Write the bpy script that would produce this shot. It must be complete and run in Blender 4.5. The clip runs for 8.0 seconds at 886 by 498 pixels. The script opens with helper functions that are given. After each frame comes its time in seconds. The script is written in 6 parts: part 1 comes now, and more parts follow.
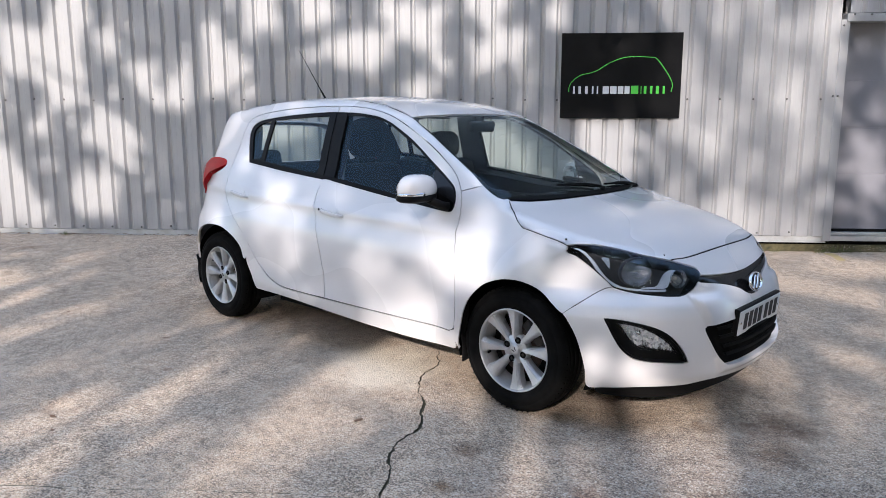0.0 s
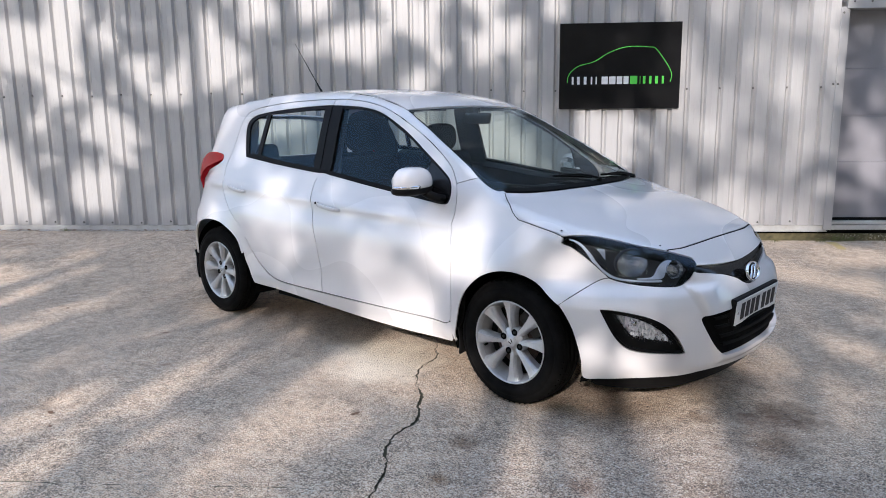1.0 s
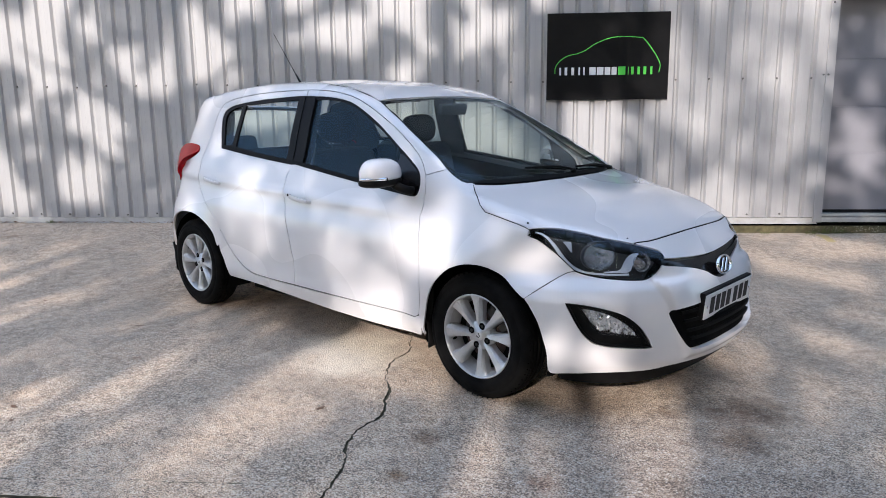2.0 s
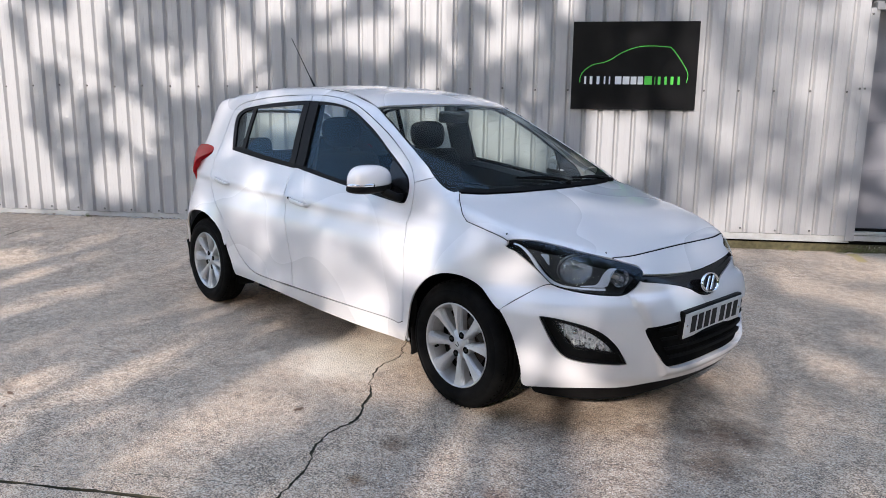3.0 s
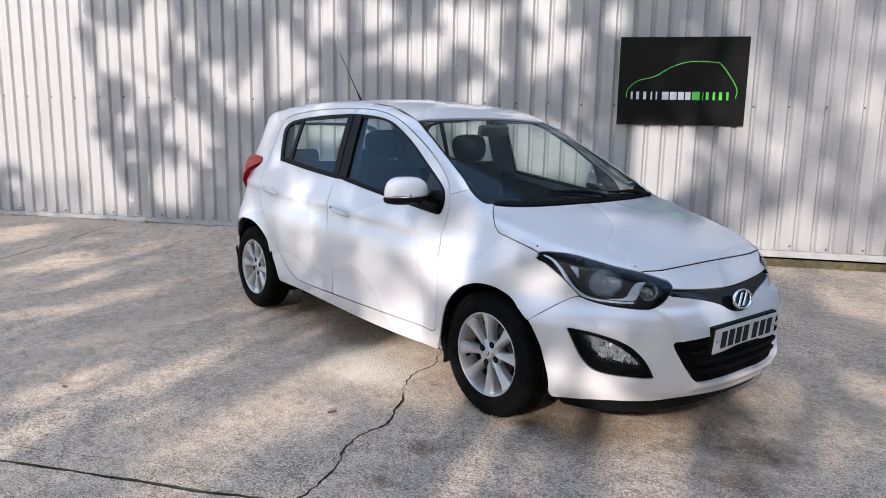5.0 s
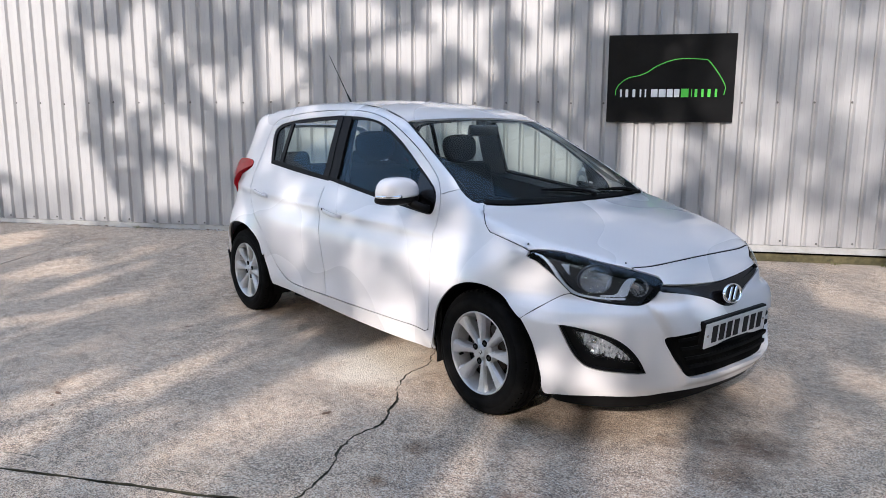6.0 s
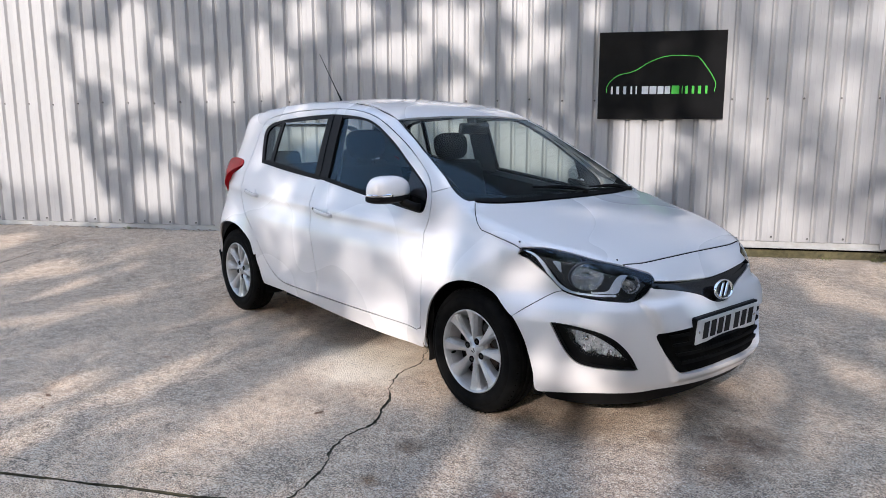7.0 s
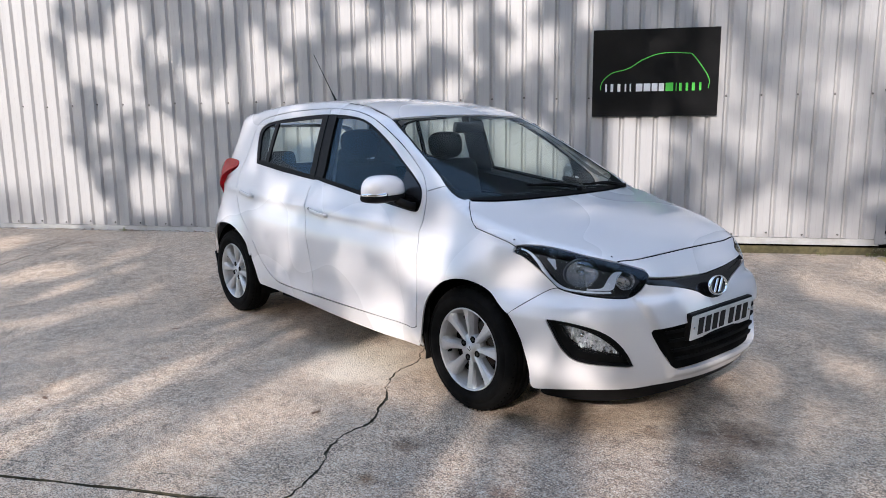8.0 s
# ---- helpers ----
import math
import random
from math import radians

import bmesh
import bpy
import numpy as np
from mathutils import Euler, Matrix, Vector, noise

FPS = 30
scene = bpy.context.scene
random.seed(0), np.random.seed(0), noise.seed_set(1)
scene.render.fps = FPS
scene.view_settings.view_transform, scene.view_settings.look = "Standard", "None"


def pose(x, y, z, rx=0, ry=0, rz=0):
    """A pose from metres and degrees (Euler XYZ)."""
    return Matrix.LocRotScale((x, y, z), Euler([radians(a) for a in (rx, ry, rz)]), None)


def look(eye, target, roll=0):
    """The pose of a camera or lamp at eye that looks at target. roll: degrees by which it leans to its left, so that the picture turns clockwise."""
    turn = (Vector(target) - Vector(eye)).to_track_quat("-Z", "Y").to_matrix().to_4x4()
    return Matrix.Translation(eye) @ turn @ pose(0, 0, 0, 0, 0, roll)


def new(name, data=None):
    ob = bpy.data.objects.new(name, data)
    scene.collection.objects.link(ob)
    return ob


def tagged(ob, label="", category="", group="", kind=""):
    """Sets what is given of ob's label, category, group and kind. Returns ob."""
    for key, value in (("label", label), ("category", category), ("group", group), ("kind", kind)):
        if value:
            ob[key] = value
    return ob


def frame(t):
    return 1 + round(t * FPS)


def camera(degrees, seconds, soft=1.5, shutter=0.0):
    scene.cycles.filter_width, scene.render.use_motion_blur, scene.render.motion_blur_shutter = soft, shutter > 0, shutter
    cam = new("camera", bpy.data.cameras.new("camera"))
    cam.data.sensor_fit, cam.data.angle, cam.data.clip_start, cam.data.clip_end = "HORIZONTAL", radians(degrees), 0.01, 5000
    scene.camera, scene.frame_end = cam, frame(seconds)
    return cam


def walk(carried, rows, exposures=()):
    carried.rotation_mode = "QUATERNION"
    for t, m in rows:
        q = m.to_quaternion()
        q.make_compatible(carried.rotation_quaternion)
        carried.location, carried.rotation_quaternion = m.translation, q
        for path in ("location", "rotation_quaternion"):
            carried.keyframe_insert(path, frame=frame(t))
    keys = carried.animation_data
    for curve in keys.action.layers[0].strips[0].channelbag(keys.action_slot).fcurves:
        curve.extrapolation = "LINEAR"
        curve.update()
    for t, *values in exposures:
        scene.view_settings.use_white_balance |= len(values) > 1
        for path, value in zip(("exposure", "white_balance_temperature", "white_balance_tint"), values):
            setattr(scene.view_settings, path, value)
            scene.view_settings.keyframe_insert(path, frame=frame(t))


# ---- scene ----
cam = camera(62.56, 8.0, 0.75)
PATH = [
    (0, (1.9666, -3.4476, 1.3609), (0.6446, -1.9875, 1.0139), 0.01),
    (0.5, (1.9678, -3.4379, 1.3581), (0.6412, -1.9835, 1.0050), -0.17),
    (1, (1.9887, -3.4163, 1.3583), (0.6619, -1.9654, 0.9920), -0.61),
    (1.5, (2.0300, -3.3586, 1.3502), (0.7075, -1.9077, 0.9684), -0.81),
    (1.7, (2.049, -3.329, 1.349), (0.727, -1.878, 0.962), -0.80),
    (2.8, (2.242, -3.082, 1.369), (0.839, -1.709, 0.991), 0.40),
    (3, (2.3058, -3.0543, 1.3732), (0.8779, -1.7059, 0.9952), 0.63),
    (3.5, (2.3892, -3.0354, 1.3726), (0.9101, -1.7433, 0.9948), 1.30),
    (4, (2.4094, -3.0271, 1.3799), (0.8984, -1.7689, 1.0139), 1.63),
    (4.5, (2.4157, -3.0390, 1.3787), (0.8916, -1.7919, 1.0294), 1.48),
    (6, (2.4408, -3.0415, 1.3731), (0.9250, -1.7824, 1.0308), 0.25),
    (6.5, (2.4420, -3.0351, 1.3754), (0.9334, -1.7685, 1.0295), 0.03),
    (7, (2.4413, -3.0312, 1.3708), (0.9382, -1.7582, 1.0246), -0.11),
    (7.5, (2.4430, -3.0319, 1.3713), (0.9439, -1.7542, 1.0243), -0.29),
    (8, (2.4527, -3.0303, 1.3687), (0.9553, -1.7510, 1.0206), -0.63),
]
walk(cam, [(t, look(eye, target, roll)) for t, eye, target, roll in PATH], ((0, 1.31, 6200, 13.0), (8, 1.31, 6200, 13.0)))

from mathutils import geometry

# ---- world, sun, exposure ----
SUN_EL, SUN_AZ = 23.5, -61.0
HAZE = 2.45
to_sun = Vector((math.cos(radians(SUN_EL)) * math.cos(radians(SUN_AZ)), math.cos(radians(SUN_EL)) * math.sin(radians(SUN_AZ)), math.sin(radians(SUN_EL))))
world = bpy.data.worlds.new("sky")
scene.world = world
world.use_nodes = True
wn = world.node_tree.nodes
sky = wn.new("ShaderNodeTexSky")
sky.sky_type, sky.sun_disc = "NISHITA", False
sky.sun_elevation, sky.sun_rotation = radians(SUN_EL), radians(90 - SUN_AZ)
sky.air_density, sky.dust_density = 1.0, 1.2
# thin high haze: a plain brightening of the sky towards the zenith
haze_co, haze_split, haze_up = wn.new("ShaderNodeTexCoord"), wn.new("ShaderNodeSeparateXYZ"), wn.new("ShaderNodeMath")
haze_mix = wn.new("ShaderNodeMix")
haze_mix.data_type, haze_mix.blend_type = "RGBA", "ADD"
haze_up.operation, haze_up.use_clamp, haze_up.inputs[1].default_value = "MULTIPLY", True, 1.0
haze_mix.inputs[7].default_value = (HAZE * 0.76, HAZE * 0.92, HAZE * 1.16, 1)
world.node_tree.links.new(haze_co.outputs["Generated"], haze_split.inputs[0])
world.node_tree.links.new(haze_split.outputs["Z"], haze_up.inputs[0])
world.node_tree.links.new(haze_up.outputs[0], haze_mix.inputs[0])
world.node_tree.links.new(sky.outputs[0], haze_mix.inputs[6])
world.node_tree.links.new(haze_mix.outputs[2], wn["Background"].inputs[0])
wn["Background"].inputs[1].default_value = 0.15
sun_data = bpy.data.lights.new("sun", "SUN")
sun_data.energy, sun_data.angle, sun_data.color = 2.35, radians(0.6), (1.0, 0.905, 0.815)
sun = new("sun", sun_data)
sun.matrix_world = look(to_sun * 50, (0, 0, 0))


# ---- materials ----
def material(name, base, rough=0.5, metal=0.0, coat=0.0, ior=1.5):
    m = bpy.data.materials.new(name)
    m.use_nodes = True
    b = m.node_tree.nodes["Principled BSDF"]
    b.inputs["Base Color"].default_value = (*base, 1)
    b.inputs["Roughness"].default_value, b.inputs["Metallic"].default_value = rough, metal
    b.inputs["Coat Weight"].default_value, b.inputs["IOR"].default_value = coat, ior
    b.inputs["Coat Roughness"].default_value = 0.03
    return m


class Graph:
    """Short calls to lay out the nodes of a material."""

    def __init__(self, m):
        self.t = m.node_tree
        self.out = self.t.nodes["Principled BSDF"]
        self.co = self.t.nodes.new("ShaderNodeTexCoord").outputs["Object"]

    def link(self, a, b):
        self.t.links.new(a, b)

    def scaled(self, s):
        n = self.t.nodes.new("ShaderNodeMapping")
        n.inputs["Scale"].default_value = s
        self.link(self.co, n.inputs["Vector"])
        return n.outputs[0]

    def noise(self, scale, detail=4, rough=0.55, co=None):
        n = self.t.nodes.new("ShaderNodeTexNoise")
        n.inputs["Scale"].default_value, n.inputs["Detail"].default_value, n.inputs["Roughness"].default_value = scale, detail, rough
        self.link(co or self.co, n.inputs["Vector"])
        return n.outputs["Fac"]

    def cells(self, scale, feature="F1", out="Distance", co=None):
        n = self.t.nodes.new("ShaderNodeTexVoronoi")
        n.feature = feature
        n.inputs["Scale"].default_value = scale
        self.link(co or self.co, n.inputs["Vector"])
        return n.outputs[out]

    def ramp(self, fac, *stops):
        n = self.t.nodes.new("ShaderNodeValToRGB")
        e = n.color_ramp.elements
        while len(e) < len(stops):
            e.new(0.5)
        for el, (p, c) in zip(e, stops):
            el.position = p
            el.color = (c, c, c, 1) if isinstance(c, (int, float)) else (*c, 1)
        self.link(fac, n.inputs[0])
        return n.outputs[0]

    def mix(self, fac, a, b, blend="MIX"):
        n = self.t.nodes.new("ShaderNodeMix")
        n.data_type, n.blend_type = "RGBA", blend
        for sock, v in ((n.inputs[0], fac), (n.inputs[6], a), (n.inputs[7], b)):
            if isinstance(v, (int, float)):
                sock.default_value = v if sock.type == "VALUE" else (v, v, v, 1)
            elif isinstance(v, tuple):
                sock.default_value = (*v, 1)
            else:
                self.link(v, sock)
        return n.outputs[2]

    def bump(self, height, strength=0.3, distance=0.01, under=None):
        n = self.t.nodes.new("ShaderNodeBump")
        n.inputs["Strength"].default_value, n.inputs["Distance"].default_value = strength, distance
        self.link(height, n.inputs["Height"])
        if under:
            self.link(under, n.inputs["Normal"])
        return n.outputs[0]

    def base(self, c):
        self.link(c, self.out.inputs["Base Color"])

    def rough(self, c):
        self.link(c, self.out.inputs["Roughness"])

    def normal(self, c):
        self.link(c, self.out.inputs["Normal"])


def worn(m, base, other, scale=6.0, fine=120.0, bump=0.05):
    """Breaks a plain material up with stains and a fine grain."""
    g = Graph(m)
    f = g.ramp(g.noise(scale, 5, 0.6), (0.35, 0.0), (0.75, 1.0))
    g.base(g.mix(f, base, other))
    if bump:
        g.normal(g.bump(g.noise(fine, 3), bump, 0.002))
    return m


paint = material("white_paint", (0.80, 0.80, 0.805), 0.28, 0, 1.0)
g = Graph(paint)
dust = g.ramp(g.noise(0.9, 2, 0.4), (0.30, 0.0), (0.70, 1.0))
g.base(g.mix(dust, (0.684, 0.661, 0.654), (0.672, 0.648, 0.640)))
g.rough(g.ramp(g.noise(1.1, 1, 0.4), (0.3, 0.26), (0.7, 0.29)))
paint.node_tree.nodes["Principled BSDF"].inputs["Coat Roughness"].default_value = 0.09
black_plastic = worn(material("black_plastic", (0.009, 0.009, 0.0095), 0.5), (0.0055, 0.0055, 0.006), (0.011, 0.0105, 0.010), 9, 400, 0.12)
gloss_black = worn(material("gloss_black", (0.012, 0.012, 0.014), 0.16), (0.004, 0.004, 0.005), (0.008, 0.008, 0.009), 7, 60, 0.0)
tape_black = worn(material("satin_black_film", (0.02, 0.02, 0.022), 0.42), (0.006, 0.006, 0.007), (0.010, 0.010, 0.011), 12, 220, 0.03)
dull_black = worn(material("dull_black_edge", (0.006, 0.006, 0.006), 0.6), (0.005, 0.005, 0.005), (0.009, 0.009, 0.009), 9, 200, 0.0)
dull_black.node_tree.nodes["Principled BSDF"].inputs["Specular IOR Level"].default_value = 0.12
rubber = worn(material("tyre_rubber", (0.022, 0.022, 0.022), 0.75), (0.0045, 0.0045, 0.0045), (0.010, 0.0095, 0.009), 14, 260, 0.2)
liner_black = worn(material("wheel_well_felt", (0.012, 0.012, 0.012), 0.95), (0.004, 0.004, 0.004), (0.008, 0.008, 0.0075), 12, 200, 0.3)
alloy = material("silver_alloy", (0.62, 0.625, 0.64), 0.42, 0.55, 0.3)
g = Graph(alloy)
g.base(g.mix(g.ramp(g.noise(18, 5, 0.65), (0.4, 0.0), (0.8, 1.0)), (0.56, 0.565, 0.58), (0.45, 0.44, 0.43)))
barrel_alloy = worn(material("dusty_alloy", (0.2, 0.2, 0.2), 0.5, 0.4), (0.50, 0.50, 0.505), (0.36, 0.35, 0.34), 14, 200, 0.1)
tape_black.node_tree.nodes["Principled BSDF"].inputs["Specular IOR Level"].default_value = 0.08
for dull in (rubber, liner_black, dull_black):
    dull.node_tree.nodes["Principled BSDF"].inputs["Specular IOR Level"].default_value = 0.04
black_plastic.node_tree.nodes["Principled BSDF"].inputs["Specular IOR Level"].default_value = 0.06
gloss_black.node_tree.nodes["Principled BSDF"].inputs["Specular IOR Level"].default_value = 0.30
chrome = worn(material("chrome", (0.85, 0.86, 0.88), 0.08, 1.0), (0.86, 0.87, 0.89), (0.74, 0.75, 0.77), 20, 40, 0.0)
disc_iron = worn(material("rusty_brake_disc", (0.2, 0.12, 0.09), 0.6, 0.4), (0.030, 0.022, 0.019), (0.06, 0.024, 0.015), 18, 200, 0.1)
seat_cloth = worn(material("dark_seat_cloth", (0.03, 0.031, 0.034), 0.9), (0.010, 0.011, 0.012), (0.018, 0.019, 0.021), 10, 500, 0.3)
dash_vinyl = worn(material("dark_dashboard_vinyl", (0.028, 0.028, 0.03), 0.6), (0.009, 0.009, 0.010), (0.015, 0.015, 0.016), 8, 500, 0.2)
lining = worn(material("grey_headlining", (0.32, 0.32, 0.31), 0.9), (0.16, 0.16, 0.155), (0.20, 0.20, 0.195), 6, 500, 0.2)
under_metal = worn(material("underbody_metal", (0.05, 0.048, 0.045), 0.7, 0.2), (0.02, 0.019, 0.018), (0.04, 0.032, 0.025), 9, 150, 0.2)
tail_red = worn(material("red_tail_lamp", (0.45, 0.012, 0.015), 0.12), (0.42, 0.006, 0.012), (0.30, 0.004, 0.008), 12, 60, 0.0)
tail_red.node_tree.nodes["Principled BSDF"].inputs["Specular IOR Level"].default_value = 0.10
plate_white = worn(material("plate_reflective_white", (0.62, 0.62, 0.62), 0.35), (0.62, 0.62, 0.62), (0.54, 0.54, 0.53), 22, 300, 0.02)
plate_white.node_tree.nodes["Principled BSDF"].inputs["Specular IOR Level"].default_value = 0.3
plate_black = worn(material("plate_black", (0.02, 0.02, 0.02), 0.4), (0.006, 0.006, 0.007), (0.012, 0.012, 0.013), 25, 300, 0.02)

plate_black.node_tree.nodes["Principled BSDF"].inputs["Specular IOR Level"].default_value = 0.10


def glass(name, tint, rough=0.0, mirror=0.06):
    """A thin pane: tinted see-through with a mirror-like reflection by angle."""
    m = bpy.data.materials.new(name)
    m.use_nodes = True
    t = m.node_tree
    t.nodes.remove(t.nodes["Principled BSDF"])
    a, b, mixer, face, power, scale = (t.nodes.new(n) for n in ("ShaderNodeBsdfTransparent", "ShaderNodeBsdfGlossy", "ShaderNodeMixShader", "ShaderNodeLayerWeight", "ShaderNodeMath", "ShaderNodeMath"))
    a.inputs[0].default_value = (*tint, 1)
    b.inputs["Roughness"].default_value = rough
    b.inputs[0].default_value = (0.66, 0.84, 1.0, 1)
    face.inputs["Blend"].default_value = 0.5
    power.operation, power.inputs[1].default_value = "POWER", 5.0
    scale.operation, scale.inputs[1].default_value, scale.inputs[2].default_value = "MULTIPLY_ADD", 1 - mirror, mirror
    t.links.new(face.outputs["Facing"], power.inputs[0])
    t.links.new(power.outputs[0], scale.inputs[0])
    t.links.new(scale.outputs[0], mixer.inputs[0])
    t.links.new(a.outputs[0], mixer.inputs[1])
    t.links.new(b.outputs[0], mixer.inputs[2])
    t.links.new(mixer.outputs[0], t.nodes["Material Output"].inputs[0])
    return m


window_glass = glass("tinted_side_glass", (0.68, 0.75, 0.75), 0.0, 0.026)
screen_glass = glass("windscreen_glass", (0.86, 0.91, 0.87), 0.0, 0.011)
lamp_glass = glass("clear_lamp_cover", (0.90, 0.91, 0.92), 0.02, 0.03)


# ---- mesh helpers ----
def mesh_object(name, verts, faces, mat, parent=None, label="", smooth=True, normals=None):
    me = bpy.data.meshes.new(name)
    me.from_pydata([tuple(v) for v in verts], [], [tuple(f) for f in faces])
    me.materials.append(mat)
    if smooth:
        me.shade_smooth()
    if normals is not None:
        me.normals_split_custom_set_from_vertices([tuple(n) for n in normals])
    ob = new(name, me)
    if parent:
        ob.parent = parent
    return tagged(ob, label)


def part(name, bm, mat, parent=None, label="", smooth=False):
    me = bpy.data.meshes.new(name)
    bm.to_mesh(me)
    bm.free()
    me.materials.append(mat)
    if smooth:
        me.shade_smooth()
    ob = new(name, me)
    if parent:
        ob.parent = parent
    return tagged(ob, label)


def thing(name, m=None, label="", category="", group="", kind=""):
    ob = new(name)
    ob.empty_display_size = 0.1
    if m is not None:
        ob.matrix_world = m
    return tagged(ob, label, category, group, kind)


def block(x0, x1, y0, y1, z0, z1, bevel=0.0, segments=2, m=None, bm=None):
    bm = bm or bmesh.new()
    made = bmesh.ops.create_cube(bm, size=1, matrix=(m or Matrix()) @ Matrix.LocRotScale(((x0 + x1) / 2, (y0 + y1) / 2, (z0 + z1) / 2), None, (x1 - x0, y1 - y0, z1 - z0)))
    if bevel:
        edges = list({e for v in made["verts"] for e in v.link_edges})
        bmesh.ops.bevel(bm, geom=edges, offset=bevel, segments=segments, affect="EDGES", profile=0.5)
    return bm


def lathe(profile, steps=48, axis="Y", close=False):
    """Turns (radius, along) points round an axis."""
    verts, faces = [], []
    n = len(profile)
    for i in range(steps):
        a = 2 * math.pi * i / steps
        for r, h in profile:
            verts.append((r * math.cos(a), h, r * math.sin(a)) if axis == "Y" else (r * math.cos(a), r * math.sin(a), h) if axis == "Z" else (h, r * math.cos(a), r * math.sin(a)))
    for i in range(steps):
        j = (i + 1) % steps
        for k in range(n if close else n - 1):
            q = (k + 1) % n
            faces.append((i * n + k, i * n + q, j * n + q, j * n + k))
    return verts, faces


def tube(points, radius, sides=8, taper=None):
    """A round bar along points."""
    pts = [Vector(p) for p in points]
    verts, faces = [], []
    ref = Vector((0.13, 0.21, 0.97))
    for i, p in enumerate(pts):
        d = (pts[min(i + 1, len(pts) - 1)] - pts[max(i - 1, 0)]).normalized()
        a = d.cross(ref)
        a = a.normalized() if a.length > 0.05 else d.cross(Vector((1, 0, 0))).normalized()
        b = d.cross(a)
        r = radius if taper is None else radius + (taper - radius) * i / (len(pts) - 1)
        for k in range(sides):
            t = 2 * math.pi * k / sides
            verts.append(p + a * (r * math.cos(t)) + b * (r * math.sin(t)))
    for i in range(len(pts) - 1):
        for k in range(sides):
            q = (k + 1) % sides
            faces.append((i * sides + k, i * sides + q, (i + 1) * sides + q, (i + 1) * sides + k))
    faces.append(tuple(range(sides))[::-1])
    faces.append(tuple((len(pts) - 1) * sides + k for k in range(sides)))
    return verts, faces


def bend(points, step=0.02, closed=True):
    """A smooth line through points; a third number of 1 makes a sharp corner."""
    pts = [np.array(p[:2], float) for p in points]
    sharp = [len(p) > 2 and p[2] == 1 for p in points]
    n = len(pts)
    out = []
    for i in range(n if closed else n - 1):
        p1, p2 = pts[i], pts[(i + 1) % n]
        p0 = pts[i - 1] if (closed or i > 0) else p1
        p3 = pts[(i + 2) % n] if (closed or i + 2 < n) else p2
        if sharp[i]:
            p0 = p1
        if sharp[(i + 1) % n]:
            p3 = p2
        d = np.linalg.norm(p2 - p1)
        m1 = (p2 - p0) / 2 if not np.allclose(p0, p1) else (p2 - p1)
        m2 = (p3 - p1) / 2 if not np.allclose(p3, p2) else (p2 - p1)
        for m in (m1, m2):
            le = np.linalg.norm(m)
            if le > d:
                m *= d / le
        k = max(1, int(round(d / step)))
        for j in range(k):
            t = j / k
            out.append((2 * t ** 3 - 3 * t * t + 1) * p1 + (t ** 3 - 2 * t * t + t) * m1 + (3 * t * t - 2 * t ** 3) * p2 + (t ** 3 - t * t) * m2)
    if not closed:
        out.append(pts[-1])
    return np.array(out)


def inset(loop, d):
    """Moves a closed loop inwards."""
    a = np.sum(loop[:, 0] * np.roll(loop[:, 1], -1) - np.roll(loop[:, 0], -1) * loop[:, 1])
    t = np.roll(loop, -1, 0) - np.roll(loop, 1, 0)
    t /= np.linalg.norm(t, axis=1)[:, None] + 1e-9
    nrm = np.stack([-t[:, 1], t[:, 0]], 1) * (1 if a > 0 else -1)
    return loop + nrm * d


def inside(pts, loop):
    x, y = pts[:, 0][:, None], pts[:, 1][:, None]
    x0, y0 = loop[:, 0][None], loop[:, 1][None]
    x1, y1 = np.roll(loop[:, 0], -1)[None], np.roll(loop[:, 1], -1)[None]
    with np.errstate(divide="ignore", invalid="ignore"):
        cross = ((y0 > y) != (y1 > y)) & (x < (x1 - x0) * (y - y0) / (y1 - y0) + x0)
    return cross.sum(1) % 2 == 1


def fill(outer, holes=(), step=0.03, extra=None, clear=None):
    """Triangles over a plane region with holes. Returns points, triangles and the boundary loops' indices."""
    loops = [outer, *holes]
    pts, edges, base = [], [], 0
    for lp in loops:
        n = len(lp)
        pts += list(lp)
        edges += [(base + i, base + (i + 1) % n) for i in range(n)]
        base += n
    lo, hi = outer.min(0), outer.max(0)
    gx = np.arange(lo[0] + step / 2, hi[0], step)
    gy = np.arange(lo[1] + step / 2, hi[1], step * 0.87)
    grid = np.array([(x + (step / 2 if j % 2 else 0), y) for j, y in enumerate(gy) for x in gx]) if len(gx) and len(gy) else np.zeros((0, 2))
    if extra is not None:
        grid = np.concatenate([grid, extra]) if len(grid) else extra
    if len(grid):
        keep = inside(grid, outer)
        for h in holes:
            keep &= ~inside(grid, h)
        grid = grid[keep]
    if len(grid):
        border = np.array(pts)
        near = np.full(len(grid), 1e9)
        for i in range(0, len(border), 400):
            near = np.minimum(near, np.sqrt(((grid[:, None] - border[None, i:i + 400]) ** 2).sum(2)).min(1))
        grid = grid[near > (clear or step * 0.35)]
    allp = np.concatenate([np.array(pts), grid]) if len(grid) else np.array(pts)
    from_cdt = geometry.delaunay_2d_cdt([Vector(p) for p in allp], edges, [], 0, 1e-6)
    v = np.array([tuple(p) for p in from_cdt[0]])
    f = np.array([t for t in from_cdt[2]])
    c = v[f].mean(1)
    keep = inside(c, outer)
    for h in holes:
        keep &= ~inside(c, h)
    return v, f[keep]


